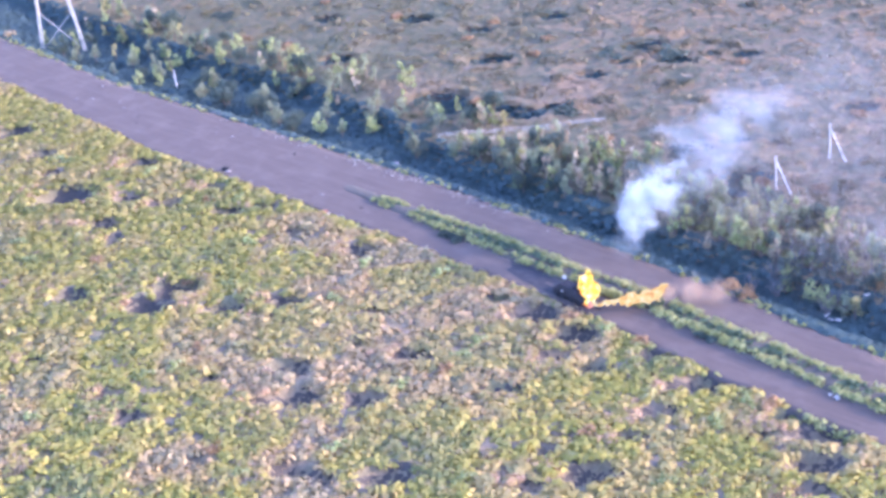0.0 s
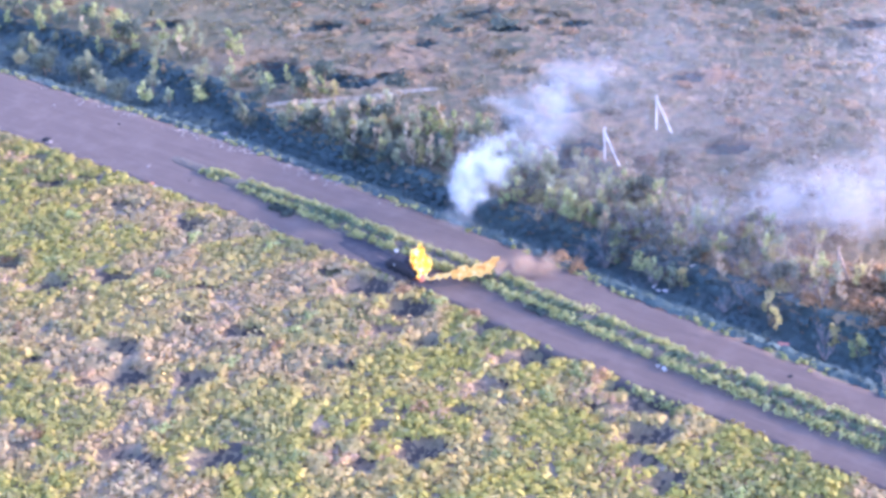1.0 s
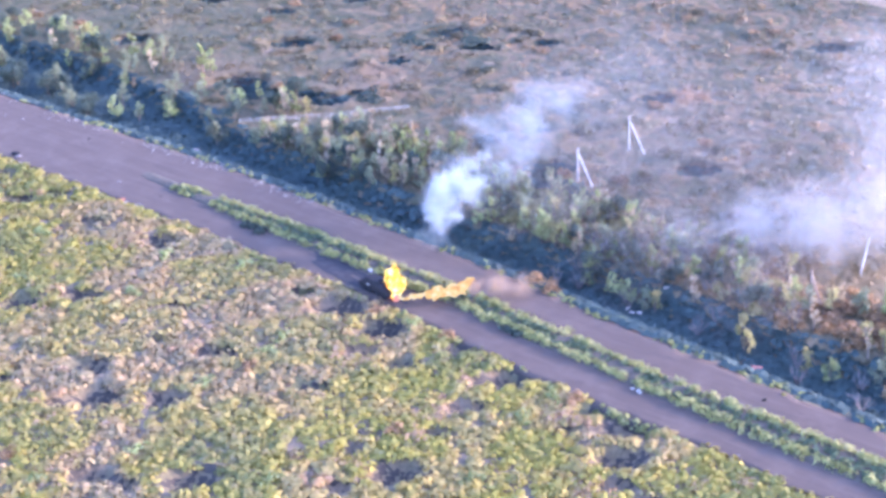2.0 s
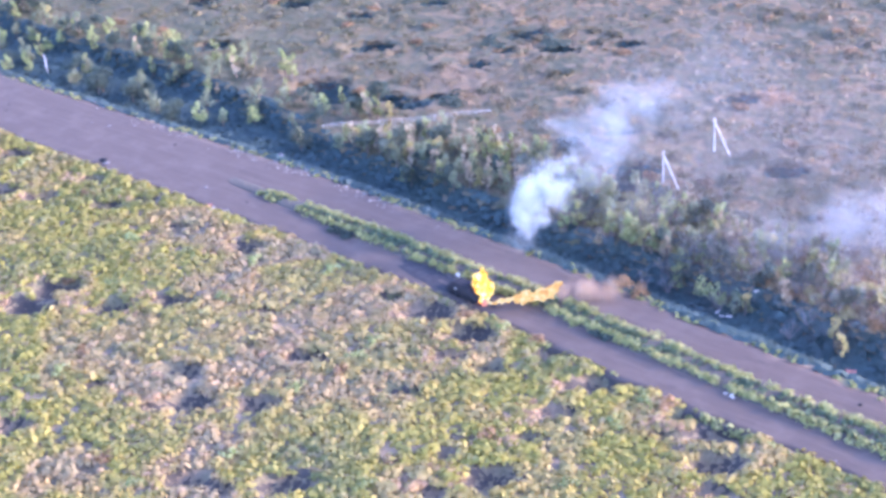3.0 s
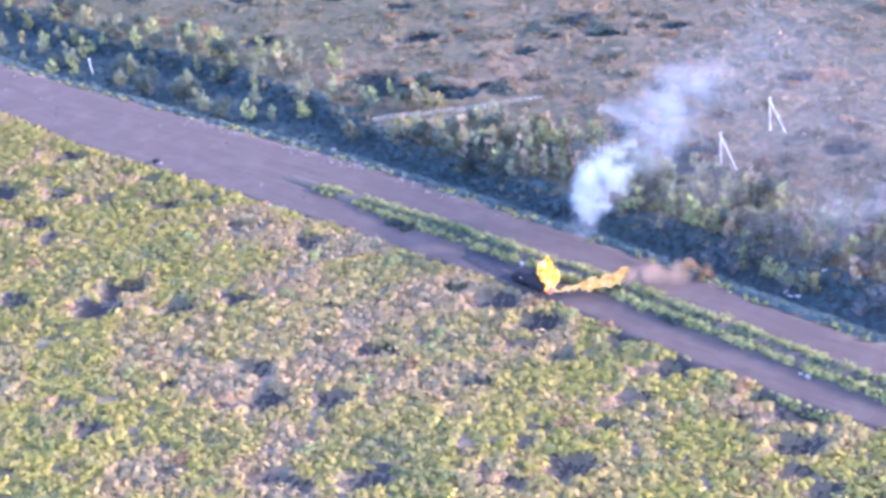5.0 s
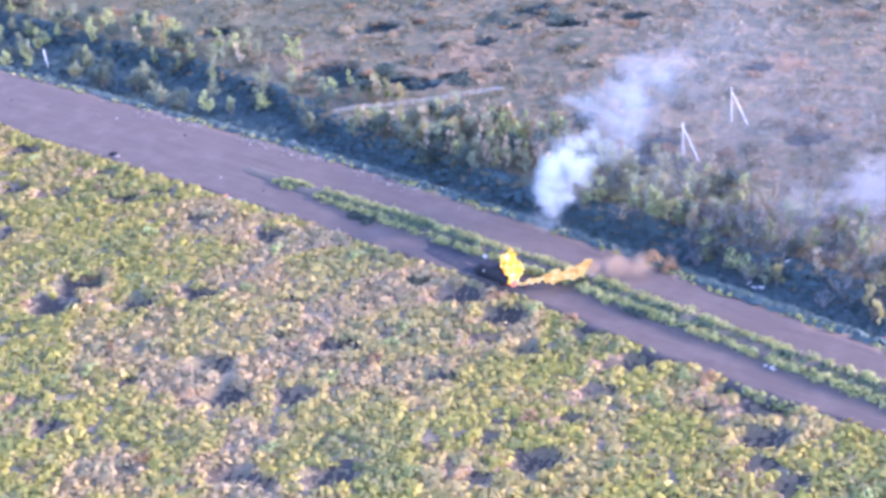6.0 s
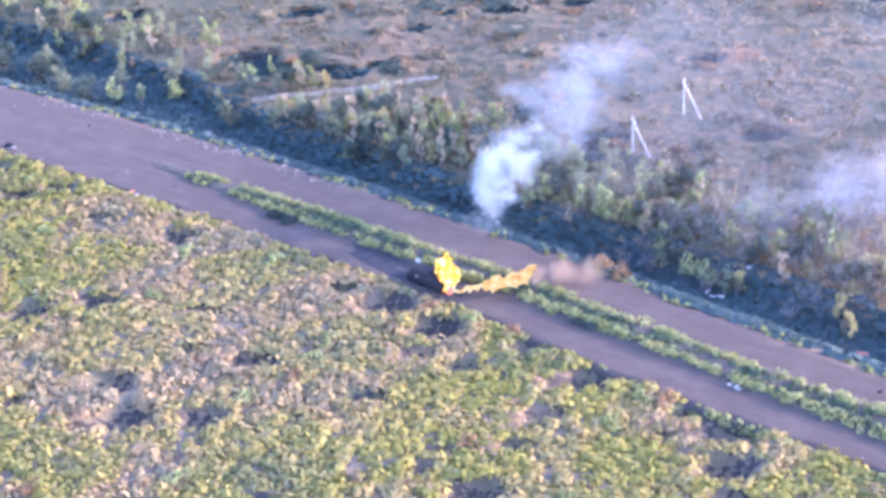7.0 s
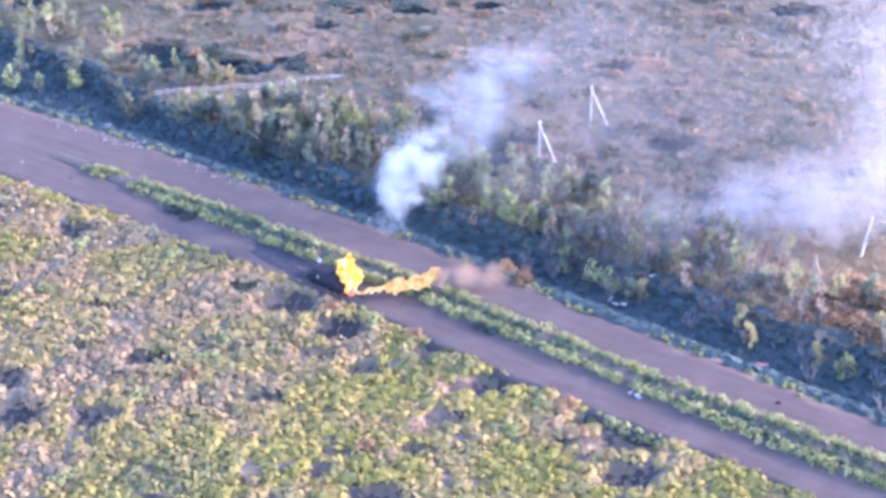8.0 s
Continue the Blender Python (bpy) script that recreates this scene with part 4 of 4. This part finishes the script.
def blob_mesh(name, spine, radii, mat, seed, rough, freq):
    """A lumpy closed tongue along a spine."""
    bm = bmesh.new()
    pts = [Vector(p) for p in spine]
    n = 26
    path, rad = [], []
    for i in range(n):
        t = i / (n - 1) * (len(pts) - 1)
        k = min(int(t), len(pts) - 2)
        path.append(pts[k].lerp(pts[k + 1], t - k))
        rad.append(max(0.02, radii[k] * (1 - t + k) + radii[k + 1] * (t - k)))
    tube(bm, path, rad, 18)
    bmesh.ops.triangulate(bm, faces=[f for f in bm.faces if len(f.verts) > 4])
    off = Vector((seed * 3.1, seed * 1.7, 0))
    for v in bm.verts:
        d = noise.noise_vector(v.co * freq + off) * rough + noise.noise_vector(v.co * freq * 2.7 + off) * rough * 0.45
        v.co += d
    for f in bm.faces:
        f.smooth = True
    me = bpy.data.meshes.new(name)
    bm.to_mesh(me)
    bm.free()
    me.materials.append(mat)
    return me


fire = new("fire")
TONGUES = [([(61.4, 0.2, 1.2), (61.2, 0.6, 2.4), (60.7, 0.9, 3.6), (60.9, 1.4, 5.2)], [0.55, 0.85, 0.6, 0.08]),
           ([(61.9, 0.3, 1.2), (62.0, 0.6, 2.6), (61.6, 0.9, 4.0), (62.0, 1.2, 5.9)], [0.5, 0.75, 0.5, 0.06]),
           ([(62.4, 0.1, 1.0), (62.8, 0.4, 2.0), (63.1, 0.5, 3.0), (62.8, 0.8, 4.1)], [0.45, 0.65, 0.4, 0.06]),
           ([(61.0, 0.5, 1.4), (60.2, 0.7, 2.4), (60.0, 0.8, 3.2), (59.6, 1.1, 3.9)], [0.4, 0.5, 0.3, 0.05]),
           ([(62.0, -0.5, 0.8), (62.3, -0.5, 1.7), (62.1, -0.4, 2.6)], [0.35, 0.4, 0.05])]
for n, (spine, radii) in enumerate(TONGUES):
    link_mesh("flame", blob_mesh("flame", spine, radii, M["flame"], 1 + 2.3 * n, 0.55, 1.0), fire)
link_mesh("ember_bed", blob_mesh("ember_bed", [(61.6, -0.6, 0.5), (62.5, -0.4, 0.6), (63.2, -0.2, 0.8)], [0.25, 0.5, 0.2], M["ember"], 3, 0.35, 1.5), fire, "glowing red embers at the base")
tagged(fire, "bright yellow and orange flames rising from the wreck", "fire")

jet = new("flame_jet")
link_mesh("flame", blob_mesh("flame", [(63.3, -0.1, 0.8), (65.5, 0.5, 1.3), (67.5, 1.6, 2.0), (69.5, 3.2, 2.3), (71.6, 5.2, 2.2)], [0.12, 0.26, 0.5, 0.8, 0.4], M["jet"], 4, 0.9, 1.2), jet)
link_mesh("flame", blob_mesh("flame", [(70.3, 4.0, 2.4), (71.6, 5.4, 2.9), (72.2, 6.2, 3.9)], [0.5, 0.6, 0.15], M["jet"], 5, 0.8, 1.3), jet)
tagged(jet, "pale yellow jet of burning gas blowing over the median", "fire")


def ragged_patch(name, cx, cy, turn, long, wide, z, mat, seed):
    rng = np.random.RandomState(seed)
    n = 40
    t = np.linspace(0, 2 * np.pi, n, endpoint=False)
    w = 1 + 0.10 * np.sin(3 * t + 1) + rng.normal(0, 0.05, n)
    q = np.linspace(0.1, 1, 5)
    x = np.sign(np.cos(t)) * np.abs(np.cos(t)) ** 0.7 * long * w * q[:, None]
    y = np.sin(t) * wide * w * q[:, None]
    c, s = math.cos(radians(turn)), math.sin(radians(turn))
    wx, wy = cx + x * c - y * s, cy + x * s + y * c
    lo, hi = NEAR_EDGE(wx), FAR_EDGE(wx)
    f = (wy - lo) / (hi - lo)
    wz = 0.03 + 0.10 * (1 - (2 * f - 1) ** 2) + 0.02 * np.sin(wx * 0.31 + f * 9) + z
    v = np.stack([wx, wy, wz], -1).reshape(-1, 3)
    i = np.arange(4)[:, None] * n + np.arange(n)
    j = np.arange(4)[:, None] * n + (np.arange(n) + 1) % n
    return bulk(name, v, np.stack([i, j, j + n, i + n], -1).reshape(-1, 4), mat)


tagged(new("scorch_mark", ragged_patch("scorch_mark", 52.6, 1.8, -8, 10.8, 1.95, 0.035, M["streak_black"], 5)), "long black streak on the asphalt beside the wreck", "burn mark", kind="structure")

# ---- smoke ----
scene.cycles.transparent_max_bounces = 96


def smoke(name, blobs, mat, flake, seed, label, freq=0.28, cut=-0.2):
    """Drifting smoke as very many fine flakes, denser towards the middle of each billow."""
    rng = np.random.RandomState(seed)
    out = []
    for x, y, z, r, n in blobs:
        n = int(n * 1.3)
        d = rng.normal(0, 0.45, (n, 3))
        rad = r * np.linalg.norm(d, axis=1)
        p = np.array([x, y, z]) + d * r * np.array([1.0, 1.0, 0.8])
        keep = [noise.noise(Vector(q) * freq) + 0.5 * noise.noise(Vector(q) * freq * 2.6) > cut + 0.6 * (e / r - 0.75) for q, e in zip(p.tolist(), rad)]
        out.append(p[np.array(keep)])
    p = np.concatenate(out)
    a, b = unit(rng.normal(0, 1, p.shape)), rng.normal(0, 1, p.shape)
    b = unit(b - (a * b).sum(1, keepdims=True) * a)
    s = flake * rng.uniform(0.6, 1.4, (len(p), 1))
    v = np.stack([p + a * s, p + b * s * 0.9, p - (a + b) * s * 0.7], 1).reshape(-1, 3)
    tagged(new(name, bulk(name, v, np.arange(len(v)).reshape(-1, 3), mat)), label, "smoke", kind="stuff")


def billows(points, count, spread, r0, r1, flakes, seed):
    """Many small billows heaped round a line of points."""
    rng = np.random.RandomState(seed)
    out = []
    for _ in range(count):
        t = rng.uniform(0, len(points) - 1)
        k = min(int(t), len(points) - 2)
        p = np.array(points[k]) * (1 - t + k) + np.array(points[k + 1]) * (t - k)
        p = p + rng.normal(0, spread, 3) * (1.0, 1.0, 0.75)
        r = rng.uniform(r0, r1)
        out.append((*p, r, int(flakes * (r / r1) ** 2)))
    return out


smoke("smoke_plume", [(61.5, 11, 6.0, 3.0, 900), (60.5, 14, 7, 3.6, 2500)] + billows([(59.6, 15.5, 7.6), (58.6, 19, 8.6), (57.5, 24, 9.2), (56.6, 28, 9.6)], 36, 1.8, 1.5, 3.0, 1900, 85) + [(57, 24, 8.5, 6.5, 7000)],
    M["smoke_blue"], 0.33, 81, "bluish white smoke plume billowing from the burning vehicle", freq=0.34, cut=-0.12)
smoke("smoke_trail", billows([(56.6, 29, 9.6), (55.5, 37, 10), (54, 46, 11), (54.5, 56, 11)], 28, 3.4, 2.5, 5.0, 2300, 86) + [(55, 42, 9.5, 9.5, 9000), (55, 60, 11, 13.0, 11000), (58, 80, 12, 14.0, 8000)],
    M["smoke_trail"], 0.42, 87, "thinning bluish smoke trail drifting over the steppe", freq=0.22, cut=-0.15)
smoke("smoke_bank", [(93, 35, 4, 6, 2500), (101, 42, 5, 7.5, 11000), (110, 46, 6, 8.5, 22000), (119, 53, 8, 10.0, 30000), (116, 68, 12, 13.0, 28000), (107, 86, 16, 15.0, 22000), (90, 92, 12, 15.0, 4000)],
    M["smoke_white"], 0.44, 82, "thick white smoke bank lying over the steppe", cut=-0.3)
smoke("smoke_haze", [(70, 50, 4, 18, 9000), (84, 58, 4, 18, 7000), (64, 72, 5, 18, 6000), (98, 62, 5, 18, 7000), (80, 82, 5, 20, 4000), (72, 31, 4, 11, 4500), (90, 28, 4, 12, 4000), (110, 26, 4, 12, 3500)],
    M["smoke_thin"], 0.68, 84, "thin bluish smoke haze spread between the poles", freq=0.12, cut=-0.4)
smoke("dust_cloud", [(72.5, 6.6, 2.3, 1.6, 1500), (75, 9.0, 2.2, 2.4, 3500), (77.5, 11.5, 1.8, 2.8, 3000)], M["smoke_tan"], 0.19, 83, "thin brown smoke blowing low across the carriageway")

# ---- broken kerb ----


def kerb_stone():
    bm = bmesh.new()
    block(bm, (0, 0, 0.1), (1.0, 0.17, 0.3), 0.035)
    me = bpy.data.meshes.new("kerb_stone")
    bm.to_mesh(me)
    bm.free()
    me.materials.append(M["kerb"])
    return me


def kerb_run(edge, side, x0, x1, share, seed):
    """Loose kerb stones along an asphalt edge, with gaps."""
    rng = np.random.RandomState(seed)
    for x in np.arange(x0, x1, 1.12):
        if rng.uniform() > share + 0.25 * math.sin(x * 0.5):
            continue
        y = float(edge(x)) + side
        way = math.degrees(math.atan2(float(edge(x + 1) - edge(x - 1)), 2))
        ob = new("kerb_stone", KERB)
        ob.matrix_basis = pose(x, y + rng.normal(0, 0.06), max(float(height(x, y)), 0.0), rng.normal(0, 5), rng.normal(0, 2), way + rng.normal(0, 4))
        tagged(ob, "pale broken concrete kerb stone along the asphalt edge", "kerb stone", "kerb stones")


KERB = kerb_stone()
kerb_run(FAR_EDGE, 0.55, -77, -48, 0.75, 61)
kerb_run(FAR_EDGE, 0.55, -22, 17, 0.7, 62)
kerb_run(NEAR_EDGE, -0.5, -18, 0, 0.7, 63)

# ---- gravel ----
rng = np.random.RandomState(48)
x = rng.uniform(-55, 40, 1500)
side = rng.uniform(0, 1, len(x)) < 0.72
y = np.where(side, FAR_EDGE(x) - np.abs(rng.normal(0, 1.1, len(x))), NEAR_EDGE(x) + np.abs(rng.normal(0, 0.5, len(x))))
ok = patchy(x, y, 0.22, -0.25)
x, y = x[ok], y[ok]
f = (y - NEAR_EDGE(x)) / (FAR_EDGE(x) - NEAR_EDGE(x))
z = 0.03 + 0.10 * (1 - (2 * f - 1) ** 2)
k = rng.uniform(0.06, 0.2, len(x)) * np.where(rng.uniform(0, 1, len(x)) < 0.06, 2.0, 1.0)
corners = np.array([(1, 0, 0), (0, 1, 0), (-1, 0, 0), (0, -1, 0), (0.2, 0.1, 0.8)])
v = (corners[None] + rng.normal(0, 0.22, (len(x), 5, 3))) * k[:, None, None] + np.stack([x, y, z], 1)[:, None]
tri = np.array([(0, 1, 4), (1, 2, 4), (2, 3, 4), (3, 0, 4)])
tagged(new("gravel", bulk("gravel", v.reshape(-1, 3), (np.arange(len(x))[:, None, None] * 5 + tri).reshape(-1, 3), M["gravel"])),
    "pale crumbled asphalt and gravel along the road edges", "gravel", kind="stuff")

# ---- litter ----


def lump(name, x, y, z, size, mat, seed, label, category, group="debris on the road"):
    bm = bmesh.new()
    bmesh.ops.create_icosphere(bm, subdivisions=2, radius=1)
    for v in bm.verts:
        v.co = v.co + noise.noise_vector(v.co * 1.7 + Vector((seed, 0, 0))) * 0.45
        v.co = Vector((v.co.x * size[0], v.co.y * size[1], v.co.z * size[2]))
    me = bpy.data.meshes.new(name)
    bm.to_mesh(me)
    bm.free()
    me.materials.append(mat)
    ob = new(name, me)
    ob.matrix_basis = pose(x, y, z + size[2] * 0.6, 0, 0, seed * 37)
    return tagged(ob, label, category, group)


def bent_sheet(x, y, z, long, wide, turn, mat, seed, label):
    """Torn sheet with folds and thickness."""
    bm = bmesh.new()
    bmesh.ops.create_grid(bm, x_segments=6, y_segments=4, size=0.5)
    for v in bm.verts:
        d = noise.noise(v.co * 3 + Vector((seed, 0, 0)))
        v.co = Vector((v.co.x * long + d * 0.1, v.co.y * wide + d * 0.15, 0.12 + 0.28 * d + 0.15 * abs(v.co.x)))
    bmesh.ops.solidify(bm, geom=bm.faces[:], thickness=0.03)
    me = bpy.data.meshes.new("torn_sheet")
    bm.to_mesh(me)
    bm.free()
    me.materials.append(mat)
    ob = new("torn_sheet", me)
    ob.matrix_basis = pose(x, y, z, 0, 0, turn)
    return tagged(ob, label, "debris", "debris on the road")


bent_sheet(105.6, -1.25, 0.12, 1.0, 0.55, -20, M["white"], 1, "white torn metal sheet at the edge of the median")
bent_sheet(104.4, -1.0, 0.12, 0.55, 0.35, 30, M["white"], 2, "small white torn metal scrap beside weeds")
bent_sheet(114.6, 15.8, float(height(114.6, 15.8)) + 0.8, 1.6, 1.0, 10, M["red"], 3, "reddish cloth scrap caught in the ditch growth")
for n, (x, y) in enumerate(((92.4, 19.0), (93.4, 19.5), (95.0, 24.8), (91.3, 19.8))):
    bent_sheet(x, y, float(height(x, y)) + 0.6, 0.9, 0.16, 25 * n, M["white"], 5 + n, "pale torn strip lying in the ditch growth")
lump("stone", -4.5, 22.7, float(height(-4.5, 22.7)) + 0.4, (0.7, 0.5, 0.35), M["stone"], 4, "pale stone lump at the ditch edge", "stone")
lump("debris_lump", -32.4, 2.4, 0.08, (0.9, 0.6, 0.35), M["rubber"], 5, "dark lump of debris lying on the asphalt", "debris")
lump("debris_lump", -30.9, 1.9, 0.08, (0.7, 0.4, 0.25), M["stone"], 6, "grey lump of rubble lying on the asphalt", "debris")
lump("debris_lump", 0.0, -0.1, 0.05, (0.9, 0.35, 0.25), M["red"], 7, "reddish broken lump at the asphalt edge", "debris")
rng = np.random.RandomState(91)
for n in range(24):
    x = rng.uniform(-120, 125)
    s = rng.uniform(0.02, 0.98)
    y = float(NEAR_EDGE(x) * (1 - s) + FAR_EDGE(x) * s)
    if x > -8 and MEDIAN_LOW(x) - 0.3 < y < MEDIAN_HIGH(x) + 0.3:
        continue
    k = rng.uniform(0.12, 0.34)
    lump("rubble", x, y, 0.07, (k, k * 0.8, k * 0.5), M["stone"] if n % 3 else M["rubber"], n, "small chunk of rubble lying on the asphalt" if n % 3 else "small black chunk lying on the asphalt", "rubble")
